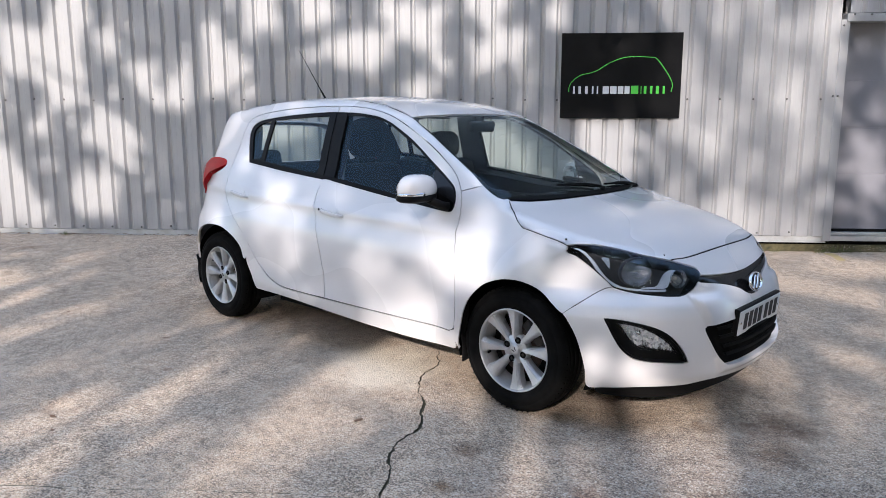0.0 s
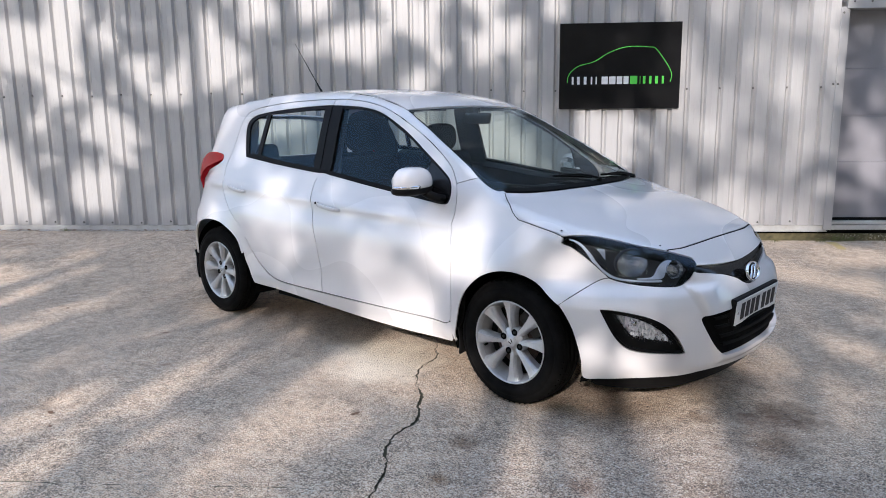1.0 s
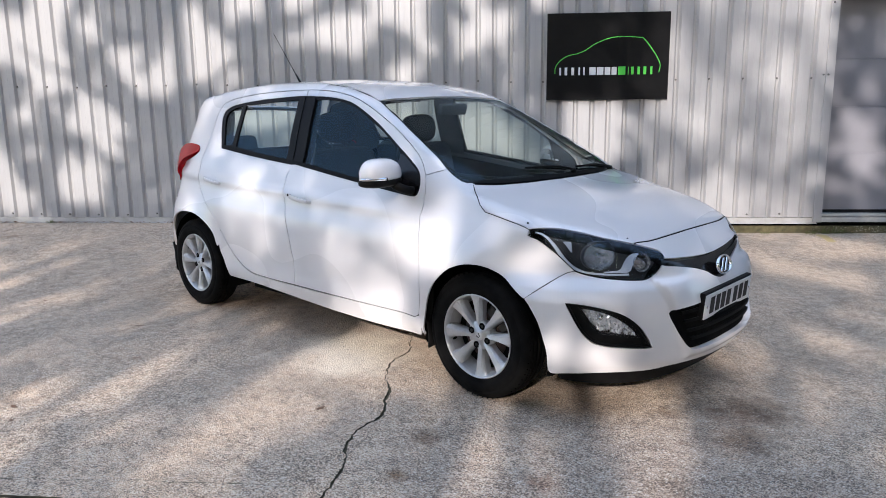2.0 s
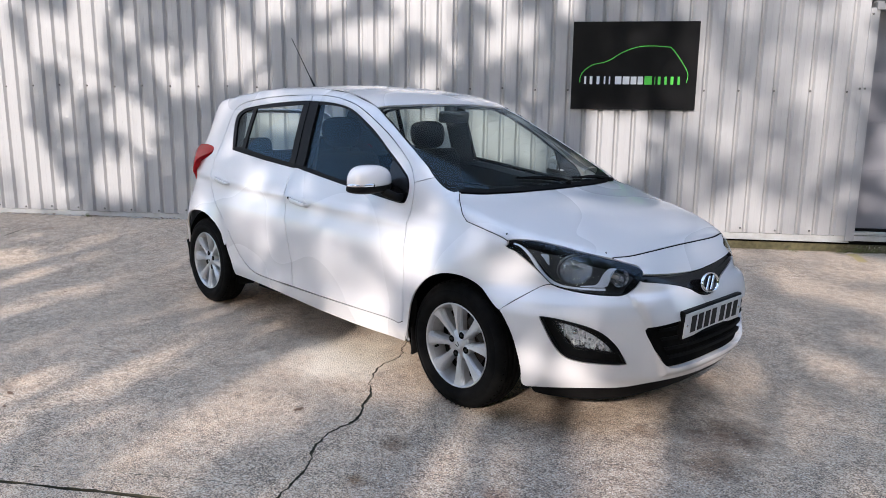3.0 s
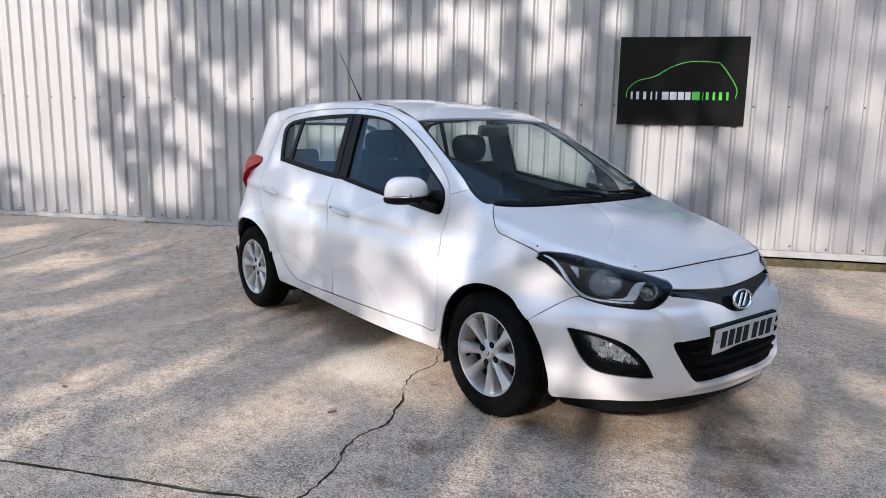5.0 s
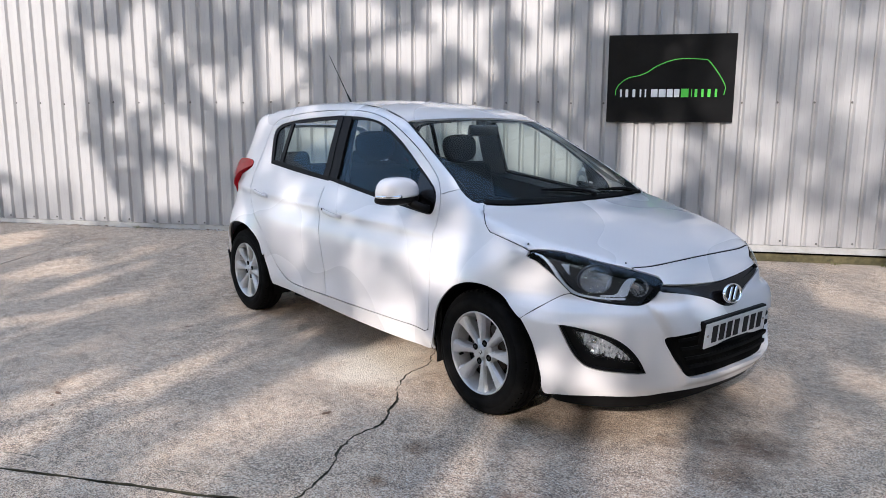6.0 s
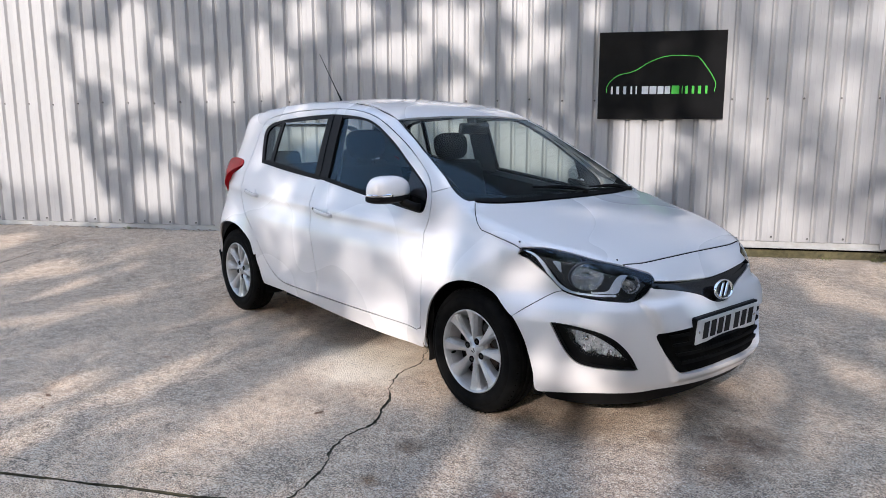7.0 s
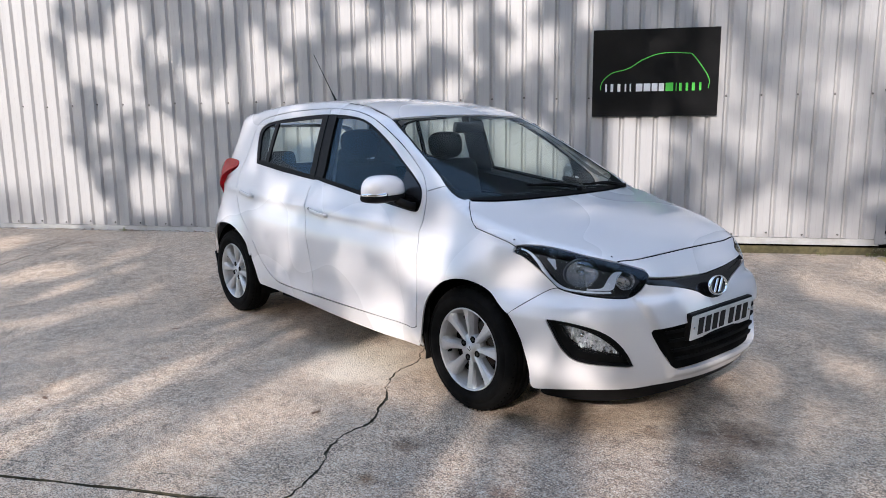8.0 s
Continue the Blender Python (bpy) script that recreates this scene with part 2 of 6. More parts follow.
# ---- car body shape: one implicit surface, x forward from the front axle, y to the car's left, z up ----
def smooth_curve(*pairs):
    """A monotone smooth curve through (position, value) pairs."""
    xs = np.array([p[0] for p in pairs], float)
    ys = np.array([p[1] for p in pairs], float)
    d = np.diff(ys) / np.diff(xs)
    m = np.concatenate([[d[0]], np.where(d[1:] * d[:-1] > 0, 2 * d[1:] * d[:-1] / np.where(np.abs(d[1:] + d[:-1]) < 1e-9, 1, d[1:] + d[:-1]), 0), [d[-1]]])

    def f(x):
        x = np.clip(np.asarray(x, float), xs[0], xs[-1])
        i = np.clip(np.searchsorted(xs, x) - 1, 0, len(d) - 1)
        h = xs[i + 1] - xs[i]
        t = (x - xs[i]) / h
        return ys[i] * (1 + 2 * t) * (1 - t) ** 2 + ys[i + 1] * t * t * (3 - 2 * t) + h * m[i] * t * (1 - t) ** 2 + h * m[i + 1] * t * t * (t - 1)
    return f


def ease(a, b, x):
    t = np.clip((np.asarray(x, float) - a) / (b - a), 0, 1)
    return t * t * (3 - 2 * t)


def soft_max(a, b, k):
    h = np.maximum(k - np.abs(a - b), 0) / k
    return np.maximum(a, b) + h * h * k / 4


side_width = smooth_curve((.1, .76), (.16, .785), (.22, .805), (.30, .822), (.36, .826), (.45, .832), (.55, .838), (.64, .84), (.72, .834), (.80, .812), (.87, .787), (.93, .765), (.99, .742), (1.09, .702), (1.2, .668), (1.3, .634), (1.40, .597), (1.5, .556), (1.6, .51))
nose_width = smooth_curve((.1, .80), (.22, .835), (.40, .845), (.52, .842), (.57, .822), (.64, .752), (.70, .750), (.80, .765), (.88, .755), (1.1, .70))
nose_reach = smooth_curve((.1, .77), (.2, .82), (.28, .85), (.36, .85), (.50, .842), (.58, .832), (.64, .818), (.70, .815), (.80, .81))
nose_power = smooth_curve((.2, 2.5), (.52, 2.55), (.62, 2.5), (.8, 2.3))
tail_reach = smooth_curve((.1, -2.95), (.25, -3.08), (.4, -3.145), (.55, -3.15), (.68, -3.12), (.75, -3.06), (.95, -3.04), (1.2, -3.0), (1.6, -2.95))
top_profile = smooth_curve((-3.3, .8), (-3.1, 1.02), (-3.0, 1.18), (-2.88, 1.385), (-2.78, 1.425), (-2.6, 1.455), (-2.3, 1.495), (-1.9, 1.517), (-1.6, 1.518), (-1.3, 1.500), (-1.1, 1.470), (-1.0, 1.447), (-.90, 1.412), (-.75, 1.348), (-.55, 1.250), (-.35, 1.148), (-.20, 1.065), (-.08, .996), (-.045, .976), (-.025, .968), (.02, .955), (.15, .928), (.30, .894), (.45, .850), (.55, .812), (.63, .772), (.70, .722), (.76, .660), (.82, .56), (.86, .45))
top_bow = smooth_curve((-3.2, -.10), (-2.9, -.10), (-2.6, 0), (-1.4, .0), (-1.0, .07), (-.5, .17), (-.1, .22), (.1, .15), (.5, .05), (.9, .03))
top_crown = smooth_curve((-3.1, .06), (-2.3, .105), (-1.0, .10), (-.5, .06), (-.1, .02), (.1, .06), (.3, .08), (.55, .06), (.63, .03), (.9, .0))
crease_height = smooth_curve((-3.0, .93), (-2.1, .885), (-1.2, .855), (-.36, .822), (.3, .80))
WHEELBASE = 2.525


def body(x, y, z):
    """Below zero inside the body, above zero outside; about metres near the skin."""
    y = np.abs(y)
    w = side_width(z) * (1 - (.028 + .025 * ease(.7, .85, z)) * ease(-1.2, -.2, x) - (.02 - .04 * np.exp(-((z - 1.05) / .12) ** 2)) * ease(-1.9, -2.9, x))
    # crease through the door handles, with a shallow hollow under it
    d = z - crease_height(x)
    w = w + .010 * np.exp(-(d / .028) ** 2) * ease(.1, -.3, x) - .006 * np.exp(-((d + .080) / .055) ** 2) * ease(.1, -.3, x) * ease(-2.9, -2.0, x)
    # lower door flare
    w = w + .008 * np.exp(-((z - .34) / .05) ** 2) * ease(-.3, -.6, x) * ease(-2.3, -1.9, x)
    # flared wheel arches
    for cx in (0, -WHEELBASE):
        r = np.hypot(x - cx, z - .30)
        w = w + .030 * np.exp(-((r - .33) / .10) ** 2) * ease(.16, .3, z)
    wn = nose_width(z)
    b = w + (wn - w) * ease(-.05, .36, x)
    n = nose_power(z)
    fx = np.clip((x + .10) / (nose_reach(z) + .10), 0, 3)
    yy = np.clip(y / b, 1e-6, 3)
    front = ((fx ** n + yy ** n) ** (1 / n) - 1) * .8
    rx = np.clip((-2.35 - x) / (-2.35 - tail_reach(z)), 0, 3)
    rear = ((rx ** 3.2 + yy ** 3.2) ** (1 / 3.2) - 1) * .8
    side = np.where(x > -.10, front, np.where(x < -2.35, rear, (yy - 1) * .8))
    # the raised surround of the lower grille
    edge = np.minimum(np.minimum(.475 - .35 * np.clip(.60 - z, 0, 1) - y, .62 - z), (z - .262) * .8)
    side = side - .016 * ease(-.008, .022, edge) * ease(.55, .65, x)
    xt = x + top_bow(x) * y * y
    e = .01
    slope = (top_profile(xt + e) - top_profile(xt - e)) / (2 * e)
    top = (z - top_profile(xt) + top_crown(x) * y * y) / np.sqrt(1 + slope * slope)
    k = .05 - .027 * ease(-1.05, -.88, x) + .047 * ease(-.10, .15, x) - .03 * ease(.45, .7, x)
    return soft_max(side, top, k)


def skin(origin, way, far=1.6, steps=70):
    """Where rays from outside first meet the skin. origin, way: arrays of n x 3."""
    o, w = np.asarray(origin, float), np.asarray(way, float)
    t = np.zeros(len(o))
    lo = np.zeros(len(o))
    hi = np.full(len(o), float(far))
    found = np.zeros(len(o), bool)
    for i in range(1, steps + 1):
        t = np.full(len(o), far * i / steps)
        p = o + w * t[:, None]
        inside = (body(p[:, 0], p[:, 1], p[:, 2]) < 0) & ~found
        hi[inside] = t[inside]
        lo[inside] = far * (i - 1) / steps
        found |= inside
    for _ in range(22):
        mid = (lo + hi) / 2
        p = o + w * mid[:, None]
        inside = body(p[:, 0], p[:, 1], p[:, 2]) < 0
        hi = np.where(inside, mid, hi)
        lo = np.where(inside, lo, mid)
    return o + w * hi[:, None], found


# ---- panels cut from the body's skin ----
DEG = 0.014     # metres along the nose for one degree


def shoot(domain, ab, side=-1):
    """Points of the skin for places in a domain: side (x, z), top (x, y), nose or tail (degrees from straight ahead or astern, z)."""
    ab = np.asarray(ab, float)
    n = len(ab)
    z0 = np.zeros(n)
    if domain == "side":
        o, w = np.stack([ab[:, 0], z0 - 1.3, ab[:, 1]], 1), np.tile([0, 1.0, 0], (n, 1))
    elif domain == "top":
        o, w = np.stack([ab[:, 0], ab[:, 1], z0 + 1.9], 1), np.tile([0, 0, -1.0], (n, 1))
    else:
        cx, s = (0.0, 1.0) if domain == "nose" else (-2.35, -1.0)
        a = np.radians(ab[:, 0])
        d = np.stack([s * np.cos(a), -np.sin(a), z0], 1)
        o, w = np.stack([z0 + cx, z0, ab[:, 1]], 1) + d * 1.5, -d
    p, _ = skin(o, w)
    e = 0.003
    nrm = np.stack([body(p[:, 0] + e * i, p[:, 1] + e * j, p[:, 2] + e * k) - body(p[:, 0] - e * i, p[:, 1] - e * j, p[:, 2] - e * k) for i, j, k in ((1, 0, 0), (0, 1, 0), (0, 0, 1))], 1)
    nrm /= np.linalg.norm(nrm, axis=1)[:, None] + 1e-9
    if side > 0:
        p[:, 1] *= -1
        nrm[:, 1] *= -1
    return p, nrm


def convert(points, a, b):
    """The same places of the skin in another domain."""
    p, _ = shoot(a, [q[:2] for q in points])
    if b == "nose":
        return [(math.degrees(math.atan2(-q[1], q[0])), q[2]) for q in p]
    if b == "tail":
        return [(math.degrees(math.atan2(-q[1], -(q[0] + 2.35))), q[2]) for q in p]
    if b == "side":
        return [(q[0], q[2]) for q in p]
    return [(q[0], q[1]) for q in p]


def panel(name, outline, domain, mat, parent, label="", side=-1, step=0.025, gap=0.0022, proud=0.0, skirt=0.014, holes=(), edge=0.012):
    """A sheet of the skin inside an outline, with its edges turned in."""
    k = DEG if domain in ("nose", "tail") else 1.0
    sc = np.array([k, 1.0]) if domain in ("nose", "tail") else np.array([1.0, 1.0])

    def loop(o, d):
        pts = [(p[0] * sc[0], p[1], *p[2:]) for p in o]
        return inset(bend(pts, edge), d)
    outer = loop(outline, gap)
    inner = [loop(h, -gap) for h in holes]
    v, f = fill(outer, inner, step)
    p, nrm = shoot(domain, v / sc, side)
    p = p + nrm * (proud if isinstance(proud, (int, float)) else proud(p)[:, None])
    # faces look outwards
    t = f[len(f) // 2]
    if np.dot(np.cross(p[t[1]] - p[t[0]], p[t[2]] - p[t[0]]), nrm[t[0]]) < 0:
        f = f[:, ::-1]
    verts, norms, faces = [tuple(q) for q in p], [tuple(q) for q in nrm], [tuple(int(i) for i in q) for q in f]
    if skirt:
        count = {}
        for a, b, c in faces:
            for e in ((a, b), (b, c), (c, a)):
                count[e] = count.get(e, 0) + 1
        rim = [e for e in count if (e[1], e[0]) not in count]
        for a, b in rim:
            base = len(verts)
            along = p[b] - p[a]
            out = np.cross(along, (nrm[a] + nrm[b]))
            out = out / (np.linalg.norm(out) + 1e-9)
            for i, dd in ((a, 0), (b, 0), (b, skirt), (a, skirt)):
                verts.append(tuple(p[i] - nrm[i] * dd - out * dd * 0.15))
                norms.append(tuple(out))
            faces.append((base + 3, base + 2, base + 1, base))
    return mesh_object(name, verts, faces, mat, parent, label, True, norms)


car = thing("car", None, "white five-door hatchback parked on the concrete yard", "car")
SIDES = ((-1, "right"), (1, "left"))

# outlines on the side, in (x, z)
door_gap = [(-1.440, 1.020), (-1.466, .962), (-1.468, .905), (-1.440, .832), (-1.408, .748), (-1.367, .637), (-1.346, .533), (-1.335, .480), (-1.338, .420), (-1.333, .338, 1)]
front_door_front = [(-.372, .334), (-.333, .352), (-.322, .42), (-.324, .50), (-.334, .60), (-.347, .69), (-.366, .79), (-.372, .86), (-.374, .90), (-.383, .957), (-.400, 1.010), (-.455, 1.088), (-.542, 1.157), (-.665, 1.234), (-.795, 1.301), (-.915, 1.355), (-1.04, 1.397), (-1.19, 1.427), (-1.36, 1.442), (-1.455, 1.4445, 1)]
front_window_edge = [(-1.455, 1.4115, 1), (-1.25, 1.401), (-1.10, 1.383), (-1.012, 1.359), (-.922, 1.321), (-.811, 1.266), (-.722, 1.213), (-.636, 1.156), (-.572, 1.115), (-.511, 1.075), (-.458, 1.038), (-.431, 1.000), (-.421, .950), (-.434, .914), (-.50, .914), (-.933, .964), (-1.148, .990), (-1.332, 1.011)]
rear_window_edge = [(-1.4585, 1.4115, 1), (-1.532, 1.411), (-1.744, 1.403), (-1.962, 1.389), (-2.102, 1.376), (-2.235, 1.357), (-2.308, 1.324), (-2.322, 1.271), (-2.291, 1.178), (-2.250, 1.088, 1), (-1.889, 1.052), (-1.620, 1.031)]
rear_door_rear = [(-1.60, .338), (-1.764, .346), (-1.870, .376), (-1.962, .428), (-2.037, .500), (-2.10, .575), (-2.19, .665), (-2.284, .735), (-2.345, .780), (-2.413, .843), (-2.441, .915), (-2.447, .992), (-2.425, 1.10), (-2.408, 1.20), (-2.395, 1.29), (-2.36, 1.355), (-2.29, 1.388), (-2.168, 1.410), (-1.914, 1.433), (-1.629, 1.4435), (-1.4585, 1.4445, 1)]
front_arch = [(-.317, .242, 1), (-.290, .361), (-.268, .442), (-.233, .510), (-.183, .565), (-.126, .608), (-.060, .635), (-.010, .646), (.048, .646), (.103, .632), (.175, .598), (.250, .553), (.305, .497), (.343, .430), (.368, .350), (.380, .290), (.386, .212, 1)]
rear_arch = [(-2.052, .288, 1), (-2.083, .367), (-2.130, .470), (-2.186, .548), (-2.261, .607), (-2.370, .653), (-2.480, .666), (-2.600, .655), (-2.720, .610), (-2.820, .530), (-2.875, .430), (-2.895, .330, 1)]
sill_low = [(-2.04, .282), (-1.774, .277), (-1.52, .265), (-1.296, .252), (-.988, .236), (-.711, .227), (-.538, .227), (-.350, .235)]
# the hood's shut line and the windscreen, in (x, y)
hood_side = [(-.150, -.630, 1), (-.105, -.672), (-.062, -.708), (-.028, -.731), (.012, -.741), (.134, -.734), (.245, -.722, 1)]
hood_rear = [(-.100, -.50), (-.058, -.317), (-.036, -.10), (-.034, 0)]
hood_front = [(.612, -.482, 1), (.630, -.374), (.636, -.205), (.637, 0)]
screen_edge = [(-.915, -.534, 1), (-.746, -.572), (-.611, -.600), (-.486, -.625), (-.366, -.648), (-.255, -.663), (-.195, -.661), (-.150, -.634, 1)]
screen_top = [(-.862, 0), (-.864, -.092), (-.876, -.308), (-.893, -.43)]
# the nose, in (degrees, z)
lamp_low = [(72.0, .792, 1), (68.4, .774), (62.5, .718), (56.6, .650), (53.2, .637), (49.0, .628), (45.0, .623), (39.8, .619), (35.9, .621), (32.4, .643), (30.1, .677), (28.3, .706)]
lamp_high = [(29.2, .724), (32.2, .739), (37.4, .760), (46.7, .787), (54.1, .809), (61.9, .825), (65.7, .826), (70.0, .815)]
slot_high = [(28.4, .697, 1), (22.7, .688), (13.6, .677), (3.1, .6695), (0, .669)]
slot_low = [(29.4, .671, 1), (23.6, .659), (15.9, .637), (9.7, .611), (6.6, .588), (3.2, .573), (0, .570)]
fog_rim = [(58.9, .527, 1), (56.9, .527), (52.4, .520), (46.2, .499), (41.9, .469), (38.6, .425), (36.5, .380), (35.0, .337, 1), (36.8, .335), (42.6, .341), (47.5, .348), (51.2, .363), (53.8, .396), (55.9, .443), (57.7, .494)]
fog_lens = [(55.7, .512, 1), (50.5, .502), (45.6, .477), (41.8, .443), (39.2, .409), (37.4, .372, 1), (42.8, .385), (48.9, .396), (50.8, .413), (52.8, .449)]
grille_half = [(0, .497), (16.9, .497), (27.3, .492), (29.7, .478), (27.7, .418), (25.1, .353), (23.3, .322), (21.2, .305), (17.6, .301), (8.4, .302), (0, .303)]
bumper_gap = [(70.9, .530, 1), (68.4, .559), (63.8, .602), (58.8, .641), (56.6, .650, 1)]


def both_halves(half):
    """A closed outline from its right half, given from the middle round to the middle; sideways is the first number for the nose."""
    left = [(-p[0], *p[1:]) for p in half[::-1] if abs(p[0]) > 1e-6]
    return list(half) + left


def both_halves_top(half):
    left = [(p[0], -p[1], *p[2:]) for p in half[::-1] if abs(p[1]) > 1e-6]
    return list(half) + left


arch_nose = [q for q in convert(front_arch, "side", "nose")]
front_nose = convert(hood_front, "top", "nose")
screen_side = convert(screen_edge, "top", "side")
DITCH = [(-1.05, -.527), (-1.2, -.513), (-1.5, -.492), (-1.9, -.482), (-2.3, -.470), (-2.66, -.452)]
ditch_side = convert(DITCH, "top", "side")


front_doors, rear_doors = {}, {}
for side, _ in SIDES:
    front_doors[side] = panel("front_door", front_door_front + front_window_edge + door_gap, "side", paint, car, "white front door with black window surround", side, gap=.0012)
    rear_doors[side] = panel("rear_door", [(p[0] - .003, *p[1:]) for p in door_gap] + rear_door_rear + rear_window_edge + [(-1.45, 1.019)], "side", paint, car, "white rear door with black window surround", side, gap=.0012)
    # sill under the doors
    panel("sill", [(-2.052, .288, 1), *sill_low, (-.332, .246), (-.318, .30), (-.328, .345), (-.372, .3315), *[(p[0], p[1] - .0005) for p in ((-1.333, .333), (-1.60, .334), (-1.764, .341), (-1.870, .371), (-1.962, .423), (-2.037, .495), (-2.10, .570))], (-2.128, .468), (-2.083, .367)], "side", paint, car, "", side)
    # side frame: windscreen pillar, roof rail and rear wing in one
    rail = [(-.400, 1.016, 1), *[(p[0] + .0012, p[1] + .0012) for p in front_door_front[11:19]], *[(p[0], p[1] + .002) for p in rear_door_rear[::-1][1:6]], *[(p[0] - .002, p[1]) for p in rear_door_rear[5:15]][::-1], (-2.143, .470)]
    wing = rail + rear_arch[3:] + [(-2.93, .33), (-2.93, .60, 1), (-2.86, .70), (-2.80, .93), (-2.77, 1.00, 1), (-2.70, .985), (-2.56, 1.028), (-2.508, 1.060), (-2.520, 1.092), (-2.60, 1.104), (-2.68, 1.090), (-2.745, 1.072, 1), (-2.765, 1.20), (-2.73, 1.33), (-2.68, 1.395, 1)] + ditch_side[::-1] + [(p[0] + .004, p[1]) for p in screen_side[:5]] + [(-.285, 1.047, 1)]
    panel("side_frame", wing, "side", paint, car, "white roof rail and rear wing", side, edge=0.014, gap=.0012)
    # front wing
    fender = front_arch[:11] + convert(bumper_gap, "nose", "side") + convert(lamp_low[:3][::-1], "nose", "side") + [(q[0] - .0010, q[1], *([1] if i == 6 else [])) for i, q in enumerate(convert(hood_side[::-1], "top", "side"))] + [(*q, 1) for q in convert([(-.172, -.648), (-.195, -.664), (-.235, -.668), (-.283, -.664)], "top", "side")] + [(-.400, 1.014, 1)] + [(q[0] + .0025, q[1]) for q in front_door_front[1:10][::-1]] + [(-.326, .30)]
    panel("front_wing", fender, "side", paint, car, "", side, edge=0.012, gap=.0012, step=.02)

# hood, nose strip, bumper
panel("hood", both_halves_top([(p[0] + .004, *p[1:]) for p in hood_rear[::-1]] + hood_side + convert(lamp_high[2:7][::-1], "nose", "top") + hood_front), "top", paint, car, "white hood with black shut lines", step=0.03, gap=.0014)
strip = [(0, front_nose[3][1])] + [(p[0], p[1]) for p in front_nose[::-1][1:]] + lamp_high[:3][::-1] + slot_high
panel("nose_strip", both_halves(strip), "nose", paint, car, "")
bumper = slot_low[::-1] + lamp_low[4:-1][::-1] + bumper_gap[::-1] + [(p[0], p[1]) for p in arch_nose[12:]] + [(58.3, .213), (47.5, .226), (35.3, .229), (28.0, .238), (19.0, .238), (8, .232), (0, .230)]
left_fog = [(-p[0], *p[1:]) for p in fog_rim]
panel("front_bumper", both_halves(bumper), "nose", paint, car, "white front bumper", holes=(both_halves(grille_half), fog_rim, left_fog), skirt=.032, step=.014)

# roof
roof_edge = [(-.905, -.526, 1), (-1.05, -.518), (-1.2, -.505), (-1.5, -.486), (-1.9, -.476), (-2.3, -.464), (-2.66, -.446)]
panel("roof", both_halves_top([(p[0] - .006, *p[1:]) for p in screen_top] + roof_edge + [(-2.80, -.44), (-2.84, -.25), (-2.85, 0)]), "top", paint, car, "white roof", step=0.05)
for side, _ in SIDES:
    panel("roof_moulding", [(-.905, -.534), *[(p[0], p[1] + .000) for p in DITCH], *[(p[0], p[1] + .004) for p in roof_edge[::-1]]], "top", black_plastic, car, "", side, gap=0, proud=-.004, skirt=.004)

# rear end
tail_lamp = convert([(-2.508, 1.060), (-2.520, 1.092), (-2.60, 1.108), (-2.73, 1.112)], "side", "tail")
gate = [(0, 1.36), (35, 1.35), (46, 1.30), (50, 1.12), (44, .98), (43, .80), (38, .72), (0, .71)]
gate_glass = [(0, 1.33), (33, 1.315), (41, 1.27), (43, 1.10), (36, 1.04), (0, 1.03)]
panel("tailgate", both_halves(gate), "tail", paint, car, "", holes=(both_halves(gate_glass),))
panel("rear_window", both_halves(gate_glass), "tail", screen_glass, car, "tinted rear window", proud=-.004, skirt=0).visible_shadow = False
panel("rear_bumper", both_halves([(0, .70), (38, .71), (44, .79), (50, .72), (57, .62), (56.5, .36), (54, .26), (40, .24), (0, .23)]), "tail", paint, car, "white rear bumper", proud=-.002)
for side, _ in SIDES:
    lamp = [(-2.506, 1.064), (-2.520, 1.094), (-2.59, 1.106), (-2.67, 1.094)]
    lamp_tail = convert(lamp, "side", "tail") + [(61.5, 1.062), (57, 1.025), (53, .97), (50, .90), (52, .845), (55.5, .845), (59, .885)] + convert([(-2.72, .940), (-2.66, .995), (-2.58, 1.034)], "side", "tail")
    panel("tail_lamp", lamp_tail, "tail", tail_red, car, "wraparound red tail lamp", side, proud=lambda p: .005 + .036 * ease(-2.52, -2.72, p[:, 0]) * ease(.83, .97, p[:, 2]), skirt=.05)
    panel("lamp_backing", lamp_tail, "tail", liner_black, car, "", side, proud=-.03, skirt=0, gap=-.02)
    # shadowed backing behind the shut lines
    panel("inner_wing", [(-.30, .30), (-.36, .93), (-.90, .95), (-1.45, 1.00), (-2.0, 1.03), (-2.25, 1.05), (-2.6, 1.0), (-2.8, .7), (-2.3, .72), (-2.1, .60), (-1.95, .44), (-1.8, .33), (-1.0, .28)], "side", liner_black, car, "", side, proud=-.03, skirt=0, step=.08, edge=.05)

